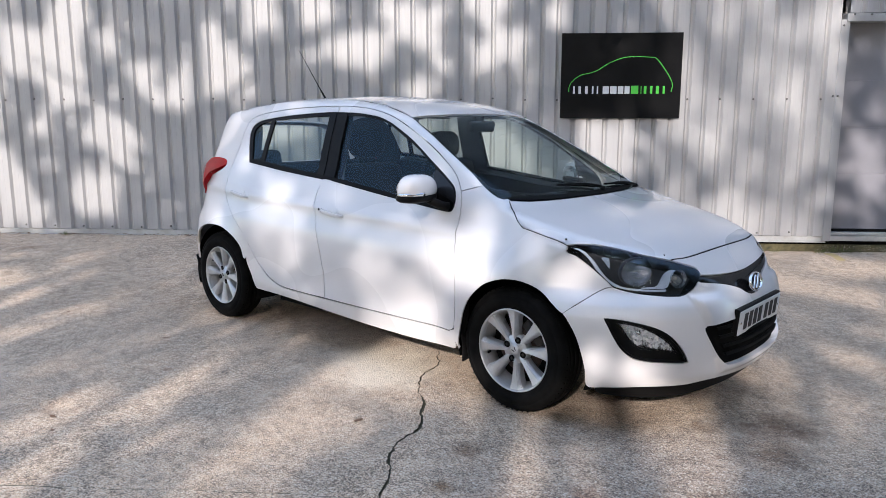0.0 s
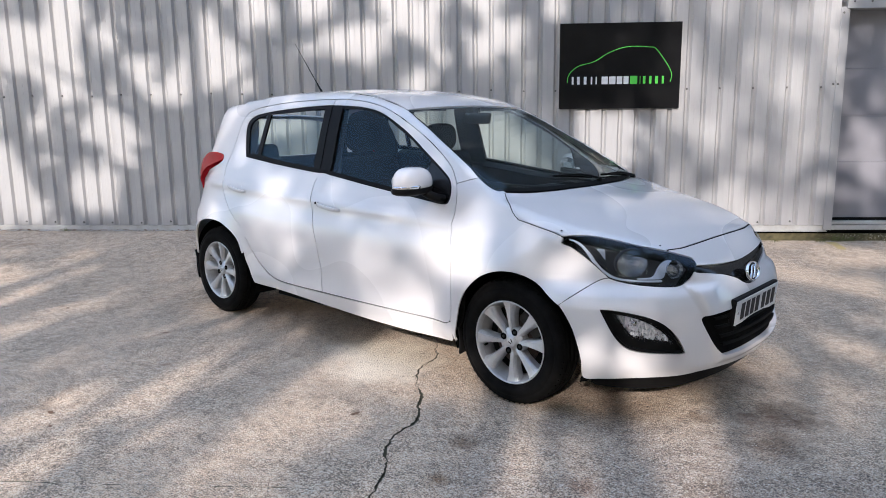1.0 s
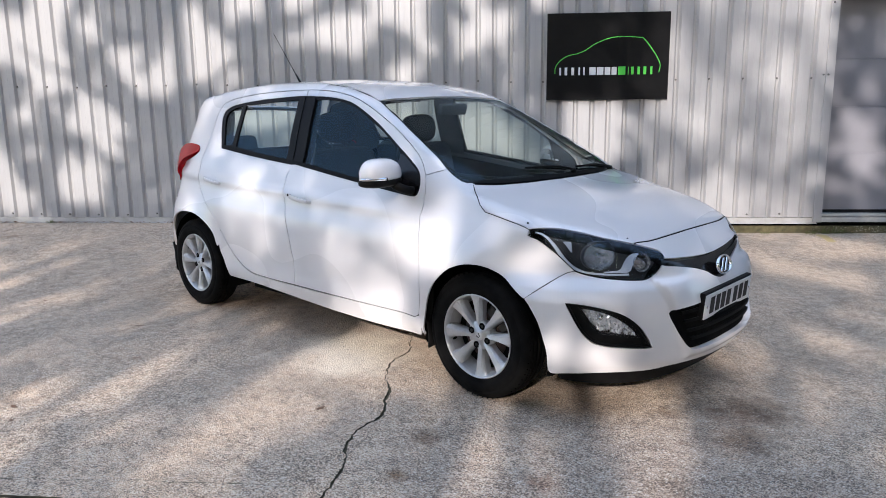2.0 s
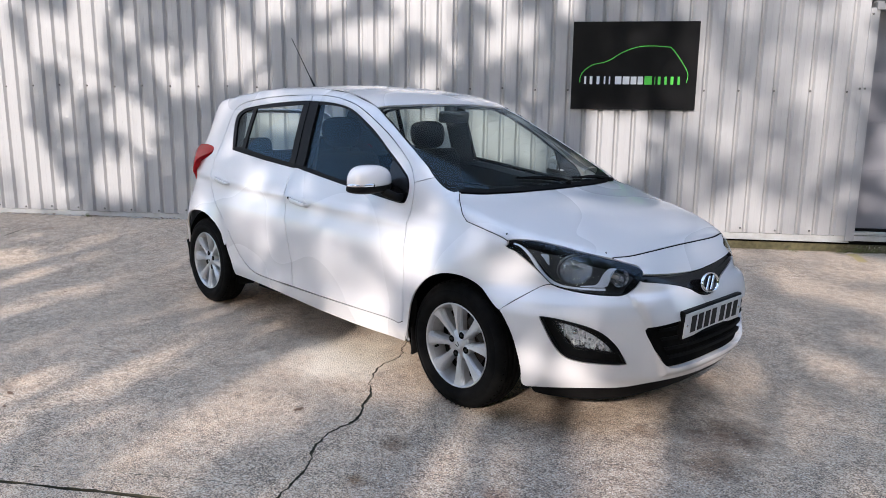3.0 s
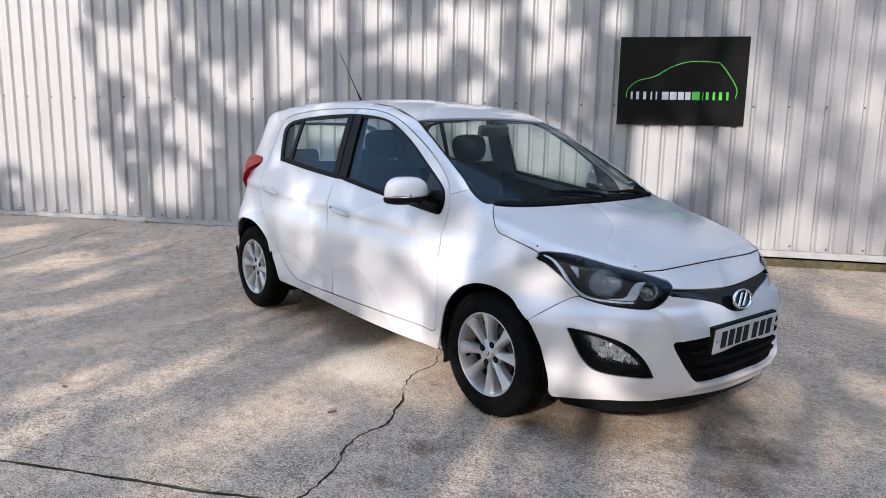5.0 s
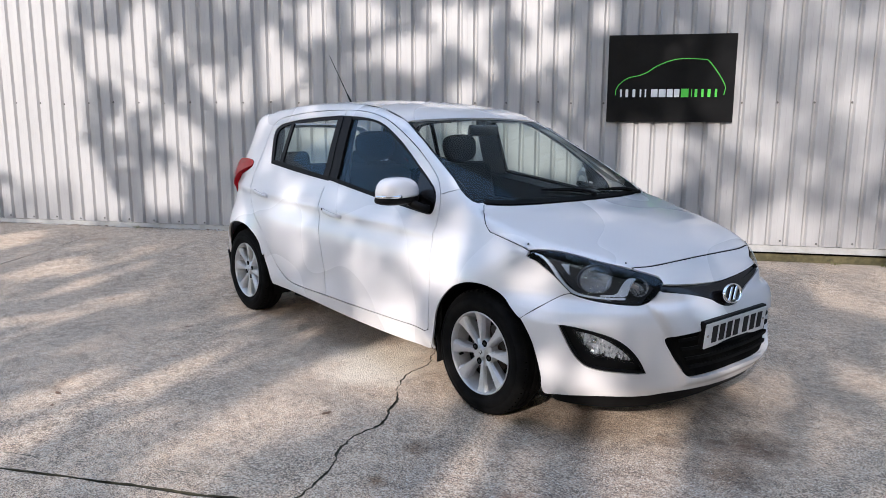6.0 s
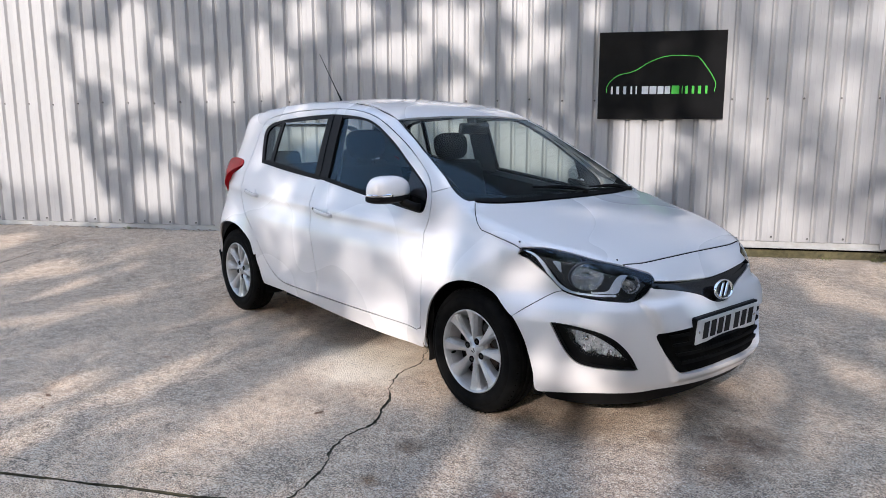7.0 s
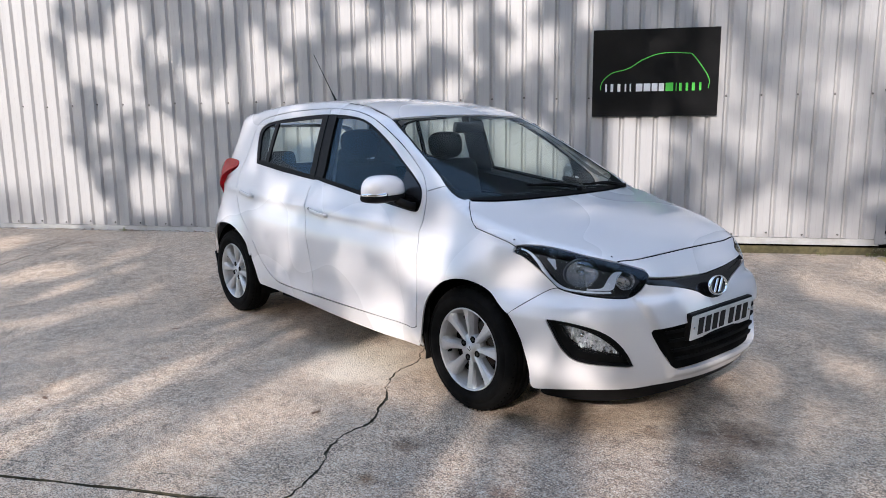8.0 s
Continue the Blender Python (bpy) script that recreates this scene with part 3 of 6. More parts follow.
# glazing
for side, _ in SIDES:
    belt = [(-.50, .916), (-.933, .966), (-1.148, .992), (-1.332, 1.013), (-1.447, 1.023), (-1.620, 1.034), (-1.889, 1.055), (-2.243, 1.091)]
    panel("front_window", [(-1.365, 1.392, 1), (-1.242, 1.389), (-1.092, 1.370), (-.982, 1.336), (-.868, 1.280), (-.758, 1.222), (-.651, 1.152), (-.604, 1.118), (-.590, .945, 1), (-.949, .984), (-1.296, 1.026), (-1.352, 1.032, 1)], "side", window_glass, front_doors[side], "tinted front door glass", side, proud=-.010, skirt=0).visible_shadow = False
    panel("rear_window_pane", [(-1.528, 1.395, 1), (-2.078, 1.367, 1), (-2.096, 1.10, 1), (-1.80, 1.068), (-1.520, 1.046, 1)], "side", window_glass, rear_doors[side], "tinted rear door glass", side, proud=-.010, skirt=0).visible_shadow = False
    panel("quarter_window", [(-2.114, 1.364, 1), (-2.23, 1.340), (-2.283, 1.305), (-2.285, 1.26), (-2.258, 1.18), (-2.228, 1.106, 1), (-2.130, 1.108, 1)], "side", window_glass, rear_doors[side], "", side, proud=-.010, skirt=0).visible_shadow = False
    surround = [(-1.456, 1.4105, 1)] + front_window_edge[1:] + [(-1.447, 1.020)] + rear_window_edge[::-1][:-1]
    panes = ([(-1.370, 1.390, 1), (-1.242, 1.387), (-1.092, 1.368), (-.982, 1.334), (-.868, 1.278), (-.758, 1.220), (-.651, 1.150), (-.606, 1.116), (-.592, .948, 1), (-.949, .988), (-1.296, 1.030), (-1.356, 1.036, 1)],
             [(-1.532, 1.392, 1), (-2.076, 1.364, 1), (-2.094, 1.104, 1), (-1.80, 1.072), (-1.524, 1.050, 1)],
             [(-2.116, 1.360, 1), (-2.23, 1.336), (-2.280, 1.302), (-2.282, 1.26), (-2.256, 1.18), (-2.230, 1.110, 1), (-2.132, 1.112, 1)])
    panel("window_surround", surround, "side", tape_black, car, "satin black window surround and door pillar", side, gap=0, proud=-.003, skirt=.012, holes=panes)
    panel("pillar_cover", [(-1.368, 1.408, 1), (-1.450, 1.409, 1), (-1.440, 1.026, 1), (-1.352, 1.016, 1)], "side", tape_black, car, "", side, proud=.001, skirt=.006)
    panel("pillar_cover", [(-1.466, 1.409, 1), (-1.526, 1.408, 1), (-1.512, 1.040, 1), (-1.452, 1.026, 1)], "side", tape_black, car, "", side, proud=.001, skirt=.006)
    panel("belt_moulding", [*belt, (-2.235, 1.110), (-1.889, 1.076), (-1.620, 1.054), (-1.447, 1.042), (-1.332, 1.032), (-1.148, 1.010), (-.933, .984), (-.50, .934)], "side", black_plastic, car, "", side, gap=0, proud=.003, skirt=.008)

screen = both_halves_top(screen_top + screen_edge + hood_rear)
panel("windscreen", screen, "top", screen_glass, car, "raked windscreen with black edge", proud=-.004, skirt=0, step=.04).visible_shadow = False
clear = both_halves_top([(-.846, 0), (-.85, -.092), (-.862, -.308), (-.880, -.500), (-.746, -.545), (-.611, -.575), (-.486, -.600), (-.366, -.622), (-.262, -.630), (-.215, -.57), (-.150, -.44), (-.115, -.30), (-.095, -.10), (-.093, 0)])
panel("windscreen_border", screen, "top", dull_black, car, "black ceramic edge of the windscreen", proud=-.007, skirt=0, holes=(clear,), gap=0.001)
panel("inner_roof", both_halves_top([(-.93, 0), (-.97, -.46), (-1.5, -.49), (-2.3, -.47), (-2.7, -.40), (-2.72, 0)]), "top", lining, car, "", proud=-.035, skirt=0, step=.1)
for side, _ in SIDES:
    panel("inner_pillar", [(p[0] - .02, p[1] - .03) for p in screen_side[:6]] + [(-.33, 1.02), (-.42, 1.05), (-.66, 1.22), (-.80, 1.285), (-1.0, 1.365)], "side", lining, car, "", side, proud=-.03, skirt=0, gap=0)
    panel("inner_pillar", [(-1.37, 1.40), (-1.52, 1.40), (-1.53, 1.03), (-1.35, 1.02)], "side", dash_vinyl, car, "", side, proud=-.045, skirt=0, gap=0)
    panel("inner_pillar", [(-2.30, 1.37), (-2.66, 1.36), (-2.72, 1.02), (-2.24, 1.06)], "side", dash_vinyl, car, "", side, proud=-.04, skirt=0, gap=0)
    panel("door_trim", [(-.42, .94), (-.92, .955), (-1.44, 1.005), (-2.2, 1.06), (-2.2, .5), (-.42, .4)], "side", dash_vinyl, car, "", side, proud=-.06, skirt=0, gap=0, step=.08)
    panel("door_top_trim", [(-.44, .930), (-.933, .972), (-1.148, .999), (-1.44, 1.030), (-2.2, 1.086), (-2.2, .90), (-.44, .85)], "side", dash_vinyl, car, "", side, proud=-.028, skirt=.05, gap=0, step=.06)

# black lip, grille, slot
panel("bumper_lip", both_halves([(0, .222), (8, .224), (19, .230), (28, .233), (35.3, .231), (47.5, .231), (58.3, .218), (61, .215), (60.5, .170), (57, .158), (47, .150), (35, .150), (20, .165), (0, .175)]), "nose", black_plastic, car, "black plastic bumper lip", proud=-.022, skirt=.03)
panel("lower_grille", both_halves(grille_half), "nose", liner_black, car, "black lower grille with horizontal bars", proud=-.030, skirt=0, gap=-.004)
for z, s in ((.345, 21.5), (.385, 23), (.430, 24.5), (.470, 25.5)):
    panel("grille_bar", both_halves([(0, z + .008), (s * .6, z + .008), (s, z + .008, 1), (s - .4, z - .006, 1), (s * .6, z - .006), (0, z - .006)]), "nose", dull_black, car, "", proud=-.014, skirt=.016, gap=0)
panel("grille_slot", both_halves(slot_high[::-1] + [(p[0], *p[1:]) for p in slot_low]), "nose", gloss_black, car, "gloss black grille slot", proud=-.014, skirt=.0, gap=-.003)
panel("grille_wing", both_halves([(0, .640), (9, .652), (16, .661), (27.5, .683), (27.7, .672), (16, .641), (9.5, .616), (6.2, .594), (0, .580)]), "nose", gloss_black, car, "", proud=-.004, skirt=.012, gap=0)


# ---- the car's wheels, lamps and fittings ----
def frame_at(domain, a, b, side=-1, proud=0.0):
    """A pose on the skin: z out of the skin, x along the car or across its nose."""
    p, n = shoot(domain, [(a, b)], side)
    z = Vector(n[0])
    up = Vector((0, 0, 1)) if domain != "top" else Vector((0, 1, 0))
    x = up.cross(z).normalized()
    y = z.cross(x)
    m = Matrix((x, y, z)).transposed().to_4x4()
    m.translation = Vector(p[0]) + z * proud
    return m


def placed(name, vf, m, mat, parent, label="", smooth=True):
    return mesh_object(name, [m @ Vector(v) for v in vf[0]], vf[1], mat, parent, label, smooth)


TYRE_R = .302


def make_wheel(x, side):
    """A wheel at rest on the ground; its face looks to the car's side."""
    s = side
    wheel = mesh_object("wheel", *lathe([(.200, .026), (.201, .036), (.197, .040), (.193, .036), (.189, .018), (.187, .008)], 72), alloy, car, "silver eight-spoke alloy wheel")
    mesh_object("rim_barrel", *lathe([(.187, .009), (.176, -.03), (.172, -.06), (.172, -.10), (.192, -.125), (.200, -.128)], 72), barrel_alloy, wheel, "dusty inner face of the rim")
    # s turns the face outwards
    prof = [(.199, -.128), (.215, -.135), (.250, -.138), (.275, -.130), (.290, -.116), (TYRE_R - .003, -.098)]
    for y0 in (-.070, -.036, -.004):
        prof += [(TYRE_R, y0 - .004), (TYRE_R, y0), (TYRE_R - .007, y0 + .001), (TYRE_R - .007, y0 + .007), (TYRE_R, y0 + .008)]
    prof += [(TYRE_R - .003, .012), (.290, .028), (.278, .039), (.264, .045), (.262, .0435), (.259, .0435), (.257, .046), (.238, .0475), (.224, .046), (.222, .044), (.213, .043), (.200, .036)]
    mesh_object("tyre", *lathe(prof, 96), rubber, wheel, "worn black tyre")
    # sipes cut across the shoulder
    bm = bmesh.new()
    for i in range(60):
        a = 2 * math.pi * i / 60
        m = Matrix.Rotation(-a, 4, "Y") @ pose(TYRE_R - .0115, .016, 0, 0, 0, -38)
        block(-.003, .0035, -.012, .012, -.0022, .0022, 0, m=m, bm=bm)
    tagged(part("tread_sipes", bm, liner_black, wheel), kind="stuff")
    mesh_object("brake_disc", *lathe([(.03, -.032), (.122, -.032), (.124, -.036), (.124, -.042), (.03, -.044)], 48), disc_iron, wheel, "rust-tinged brake disc")
    mesh_object("brake_drum", *lathe([(.0, -.046), (.166, -.046), (.170, -.050), (.170, -.10), (.0, -.10)], 40), liner_black, wheel)
    part("brake_caliper", block(-.140, -.085, -.060, -.020, -.07, .07, .012), under_metal, wheel)
    # spokes: eight tapered bars with a raised, slanted ridge
    bm = bmesh.new()
    rows = []
    for r, half, ridge, base, lean in ((.034, .021, .010, -.012, 0), (.062, .0165, .017, -.006, .002), (.100, .0178, .021, -.004, .004), (.140, .0235, .025, -.004, .006), (.172, .0315, .027, -.004, .008), (.1905, .0410, .031, -.002, .009)):
        rows.append([bm.verts.new((r, h, q)) for q, h in ((-half, base - .022), (-half, ridge - .012), (-half * .62, ridge - .001), (half * .30 + lean, ridge + .003), (half, ridge - .016), (half, base - .022))])
    for r0, r1 in zip(rows, rows[1:]):
        for k in range(5):
            bm.faces.new((r0[k], r1[k], r1[k + 1], r0[k + 1]))
    bmesh.ops.recalc_face_normals(bm, faces=bm.faces)
    bmesh.ops.bevel(bm, geom=[e for e in bm.edges if len(e.link_faces) == 2 and e.calc_face_angle() > radians(25)], offset=.003, segments=2, affect="EDGES")
    spoke_mesh = None
    for i in range(8):
        a0 = 45 * i + (1.8 if i % 2 else -1.8) + 90
        if spoke_mesh is None:
            sp = part("spoke", bm, alloy, wheel)
            spoke_mesh = sp.data
        else:
            sp = new("spoke", spoke_mesh)
            sp.parent = wheel
        sp.matrix_basis = Matrix.Rotation(radians(a0), 4, "Y")
    mesh_object("hub", *lathe([(.0001, .018), (.026, .018), (.0285, .016), (.0285, .0135), (.062, .0135), (.069, .008), (.069, -.03)], 48), alloy, wheel)
    mesh_object("centre_cap", *lathe([(.0001, .0225), (.020, .0215), (.0255, .0195), (.0255, .012)], 36), alloy, wheel, "silver centre cap")
    for q in (-1, 1):
        bm = block(-.0022, .0022, .0205, .0230, -.009, .009, m=pose(q * .007, 0, 0, 0, 18 * q, 0))
        part("cap_mark", bm, under_metal, wheel)
    for i in range(4):
        a = radians(45 + 90 * i + 22)
        c = Vector((.050 * math.cos(a), 0, .050 * math.sin(a)))
        vf = lathe([(.0165, .0136), (.0162, .0160), (.0155, .0164), (.0150, .0160), (.0146, .0142), (.0001, .0140)], 16)
        placed("bolt_recess", vf, Matrix.Translation(c), liner_black, wheel)
        vf = lathe([(.0001, .0175), (.006, .0172), (.0078, .0155), (.0078, .008)], 6)
        placed("wheel_bolt", vf, Matrix.Translation(c), under_metal, wheel)
    vf = tube([(.176 * math.cos(radians(30)), -.012, .176 * math.sin(radians(30))), (.166 * math.cos(radians(30)), .014, .166 * math.sin(radians(30)))], .0058)
    mesh_object("valve", *vf, rubber, wheel)
    turn = pose(x, side * .756, TYRE_R - .004, 0, 47 if x == 0 else 0, 0 if side > 0 else 180)
    wheel.matrix_basis = turn
    return wheel


for x in (0, -WHEELBASE):
    for side, _ in SIDES:
        make_wheel(x, side)
        # wheel well, and the dark flap behind the wheel
        vs, fs = [], []
        n = 28
        for i in range(n + 1):
            a = radians(-18 + 216 * i / n)
            r = .385
            for k, yy in enumerate((.755, .72, .45)):
                rr = r - (.012 if k == 0 else 0)
                vs.append((x + rr * math.cos(a) * (1.03 if math.cos(a) > 0 else (1.0 if x == 0 else 1.02)), side * yy, .295 + rr * .96 * math.sin(a)))
        for i in range(n):
            for k in range(2):
                fs.append((i * 3 + k, i * 3 + k + 1, i * 3 + 4 + k, i * 3 + 3 + k))
        mesh_object("wheel_well", vs, fs, liner_black, car)
        part("wheel_well_wall", block(x - .42, x + .42, side * .44 - .005, side * .44 + .005, .18, .70), liner_black, car)

for side, _ in SIDES:
    for x0, z0, h in ((-.335, .375, .195), (-2.868, .40, .16)):
        bm = bmesh.new()
        rows = []
        for t in np.linspace(0, 1, 7):
            z = z0 - h * t
            w = .070 if t < .9 else .055
            xx = x0 + .020 * math.sin(t * 2.6) + .02 * t
            rows.append([bm.verts.new((xx + dx, side * (yy), z)) for yy, dx in ((.800 if x0 > -1 else .785, 0), (.76 - .04 * (t > .2), -.012), (.64, -.004))])
        for r0, r1 in zip(rows, rows[1:]):
            for k in range(2):
                bm.faces.new((r0[k], r0[k + 1], r1[k + 1], r1[k]))
        flap = part("mud_flap", bm, black_plastic, car, "moulded black mud flap", True)
        mod = flap.modifiers.new("thick", "SOLIDIFY")
        mod.thickness = .010

# underside
part("underbody", block(-2.95, .42, -.60, .60, .20, .24, .02), under_metal, car)
part("underbody", block(-2.0, -.45, -.70, .70, .24, .30, .02), under_metal, car)
part("rear_axle", block(-2.58, -2.46, -.62, .62, .20, .27, .02), under_metal, car)
part("subframe", block(-.25, .35, -.50, .50, .17, .24, .02), under_metal, car)
part("engine_bay", block(-.30, .62, -.55, .55, .24, .60, .03), liner_black, car)
part("exhaust", block(-2.9, -.8, -.08, .02, .17, .22, .02), under_metal, car)
part("jack_rail", block(-1.95, -.45, -.712, -.70, .205, .25, .004), liner_black, car)
part("jack_rail", block(-1.95, -.45, .70, .712, .205, .25, .004), liner_black, car)

# headlamps
lens_dark = worn(material("dark_lamp_bezel", (0.03, 0.031, 0.034), 0.45), (0.030, 0.032, 0.037), (0.045, 0.047, 0.054), 20, 200, 0.05)
lens_dark.node_tree.nodes["Principled BSDF"].inputs["Specular IOR Level"].default_value = 0.15
reflector = worn(material("lamp_reflector", (0.5, 0.51, 0.53), 0.24, 0.75), (0.85, 0.87, 0.90), (0.50, 0.52, 0.56), 45, 90, 0.1)
crystal = worn(material("lamp_crystal", (0.8, 0.81, 0.83), 0.15, 0.3), (0.86, 0.87, 0.90), (0.55, 0.56, 0.58), 120, 90, 0.0)
frosted = worn(material("lamp_bright_trim", (0.60, 0.66, 0.75), 0.25, 0.15), (0.60, 0.66, 0.76), (0.50, 0.55, 0.64), 30, 90, 0.0)
amber = worn(material("clear_amber_lens", (0.55, 0.50, 0.45), 0.15), (0.55, 0.51, 0.46), (0.42, 0.36, 0.30), 30, 90, 0.1)
bulb_glass = glass("bulb_glass", (0.80, 0.82, 0.86), 0.03, 0.10)


def shrunk(outline, d):
    lp = inset(bend([(p[0] * DEG, *p[1:]) for p in outline], .012), d)
    return [(p[0] / DEG, p[1]) for p in lp]


head_outline = lamp_low + lamp_high
for side, _ in SIDES:
    lamp = panel("headlamp", head_outline, "nose", lens_dark, car, "swept-back headlamp with dark bezel and clear cover", side, proud=-.055, skirt=0, gap=-.002, holes=[[(a0 + w0 * r0 / DEG * math.cos(q), z0 + r0 * math.sin(q)) for q in np.linspace(0, 2 * math.pi, 24, endpoint=False)] for a0, z0, r0, w0 in ((49.4, .714, .058, 1.32), (36.2, .692, .038, 1.1))])
    panel("lamp_housing", head_outline, "nose", liner_black, lamp, "", side, proud=-.105, skirt=0, gap=-.030, step=.03)
    panel("lamp_rim", head_outline, "nose", gloss_black, lamp, "", side, proud=-.002, skirt=.055, holes=(shrunk(head_outline, .006),), gap=.0015)
    panel("lamp_cover", shrunk(head_outline, .002), "nose", lamp_glass, lamp, "clear cover", side, proud=.001, skirt=0, step=.03).visible_shadow = False
    # main lamp: a bowl with a bulb shield
    for a, z, r, wide in ((49.4, .714, .060, 1.34), (36.2, .692, .040, 1.12)):
        m = frame_at("nose", a, z, side, -.050)
        fwd = Vector((1, side * .18, 0)).normalized()
        zax = (m.to_3x3() @ Vector((0, 0, 1))).lerp(fwd, .55).normalized()
        xax = Vector((0, 0, 1)).cross(zax).normalized()
        rot = Matrix((xax, zax.cross(xax), zax)).transposed().to_4x4()
        rot.translation = m.translation - zax * .012
        rot = rot @ Matrix.Diagonal((wide, 1, 1, 1))
        facets = random.Random(5)
        vs, fs = lathe([(r, .034), (r * .98, .026), (r * .90, .008), (r * .70, -.012), (r * .42, -.026), (r * .12, -.033), (.0001, -.033)], 18, "Z")
        vs = [Vector(v) * 1.0 + Vector((0, 0, facets.uniform(-.006, .006) if i % 7 in (2, 3, 4) else 0)) for i, v in enumerate(vs)]
        placed("reflector_bowl", (vs, fs), rot, reflector, lamp, "bright faceted reflector bowl", False)
        ring = lathe([(r, .030), (r + .0015, .034), (r + .0035, .031), (r + .004, .010), (r, .006)], 40, "Z", True)
        if r > .05:
            placed("bowl_ring", ring, rot, lens_dark, lamp)
        shield = lathe([(.0001, .018), (r * .20, .015), (r * .24, .004), (r * .22, -.02), (r * .2, -.03)], 20, "Z")
        placed("bulb_shield", shield, rot, chrome if r > .05 else amber, lamp)
        if r > .05:
            placed("front_lens", lathe([(r * .96, .030), (r * .8, .040), (r * .5, .047), (.0001, .050)], 40, "Z"), rot, bulb_glass, lamp).visible_shadow = False
    # bright trims
    panel("bright_trim", [(69.5, .812), (67.5, .808), (65.2, .792), (62.7, .753), (60.3, .712), (57.2, .674), (53.7, .652), (48.9, .645), (44.0, .644), (40.6, .645), (40.4, .638), (44.0, .637), (48.8, .638), (53.9, .643), (57.8, .662), (61.1, .702), (63.6, .748), (65.9, .785), (67.8, .801), (69.4, .806)], "nose", frosted, lamp, "bright curved trim", side, proud=-.010, skirt=.012, gap=0)
    panel("bright_trim", [(38.9, .732), (36.5, .734), (37.2, .725), (38.5, .696), (39.2, .672), (39.7, .655), (40.7, .648), (44.6, .647), (47.8, .646), (47.8, .650), (43.8, .656), (42.5, .666), (41.7, .688), (40.5, .713)], "nose", frosted, lamp, "bright curved trim", side, proud=-.022, skirt=.025, gap=0)
    panel("bright_trim", [(60.5, .770), (59.2, .775), (58.0, .775), (57.8, .749), (57.9, .722), (58.7, .735), (59.7, .754)], "nose", frosted, lamp, "", side, proud=-.026, skirt=.02, gap=0)
    # fog lamps
    fog = panel("fog_lamp", fog_rim, "nose", black_plastic, car, "fog lamp in a black leaf-shaped bezel", side, proud=-.030, skirt=0, gap=-.003, holes=(shrunk(fog_lens, .004),))
    panel("fog_rim", fog_rim, "nose", black_plastic, fog, "", side, proud=-.003, skirt=.030, gap=.001, holes=(shrunk(fog_rim, .009),))
    panel("fog_reflector", shrunk(fog_lens, -.002), "nose", reflector, fog, "faceted reflector", side, proud=-.060, skirt=0, gap=0)
    panel("fog_cover", fog_lens, "nose", lamp_glass, fog, "clear cover", side, proud=-.024, skirt=0, gap=-.002).visible_shadow = False
    rnd = random.Random(21)
    bm = bmesh.new()
    for i in range(460):
        a, z = rnd.uniform(38, 55), rnd.uniform(.375, .51)
        if not inside(np.array([(a, z)]), np.array([p[:2] for p in shrunk(fog_lens, .008)]))[0] or a > 52.5 - (z - .46) * 22:
            continue
        m = frame_at("nose", a, z, side, -.052) @ pose(0, 0, 0, rnd.uniform(-26, 26), rnd.uniform(-26, 26), rnd.uniform(-8, 8))
        block(-.0032, .0032, -.0070, .0070, -.003, .003, m=m, bm=bm)
    tagged(part("fog_facets", bm, crystal, fog), kind="stuff")
    placed("fog_bulb", lathe([(.013, .0), (.012, .008), (.007, .013), (.0001, .014)], 16, "Z"), frame_at("nose", 49.0, .464, side, -.050), chrome, fog)

# number plate with unreadable bars in place of its characters
plate_m = Matrix(((0, math.sin(radians(5)), math.cos(radians(5)), .842), (1, 0, 0, 0), (0, math.cos(radians(5)), -math.sin(radians(5)), .474), (0, 0, 0, 1)))
plate = part("number_plate", block(-.260, .260, -.0555, .0555, 0, .005, .004, m=plate_m), plate_white, car, "white front number plate on a black holder")
part("plate_holder", block(-.266, .266, -.058, .064, -.024, -.0005, .004, m=plate_m), black_plastic, plate)
for x in (-.185, -.125, -.065, -.005, .075, .138, .200):
    part("plate_bar", block(x - .022, x + .022, -.037, .039, .005, .0062, .001, 1, m=plate_m), plate_black, plate)
part("plate_bar", block(-.06, .11, -.050, -.0455, .005, .0058, m=plate_m), plate_black, plate)
for x in (-.238, .238):
    placed("plate_screw", lathe([(.0001, .0075), (.005, .007), (.0065, .005)], 14, "Z"), plate_m @ pose(x, 0, 0), chrome, plate)

# badge: a plain oval ring with a slanted bar shape
badge_m = Matrix(((0, -math.sin(radians(14)), math.cos(radians(14)), .812), (1, 0, 0, 0), (0, math.cos(radians(14)), math.sin(radians(14)), .622), (0, 0, 0, 1)))
vs, fs = [], []
N = 48
for i in range(N):
    a = 2 * math.pi * i / N
    for r, h in ((1.0, .0), (1.0, .008), (.93, .011), (.86, .008), (.84, 0)):
        vs.append(badge_m @ Vector((.076 * r * math.cos(a), .044 * r * math.sin(a), h)))
for i in range(N):
    for k in range(4):
        fs.append((i * 5 + k, ((i + 1) % N) * 5 + k, ((i + 1) % N) * 5 + k + 1, i * 5 + k + 1))
badge = mesh_object("badge", vs, fs, chrome, car, "oval chrome badge")
mesh_object("badge_back", [badge_m @ Vector((.074 * math.cos(2 * math.pi * i / N), .042 * math.sin(2 * math.pi * i / N), .001)) for i in range(N)], [tuple(range(N))], gloss_black, badge, smooth=False)
bar_m = badge_m @ Matrix(((1, .80, 0, 0), (0, 1, 0, 0), (0, 0, 1, 0), (0, 0, 0, 1)))
for x in (-.020, .020):
    part("badge_bar", block(x - .0095, x + .0095, -.030, .030, .002, .010, .004, m=bar_m), chrome, badge)

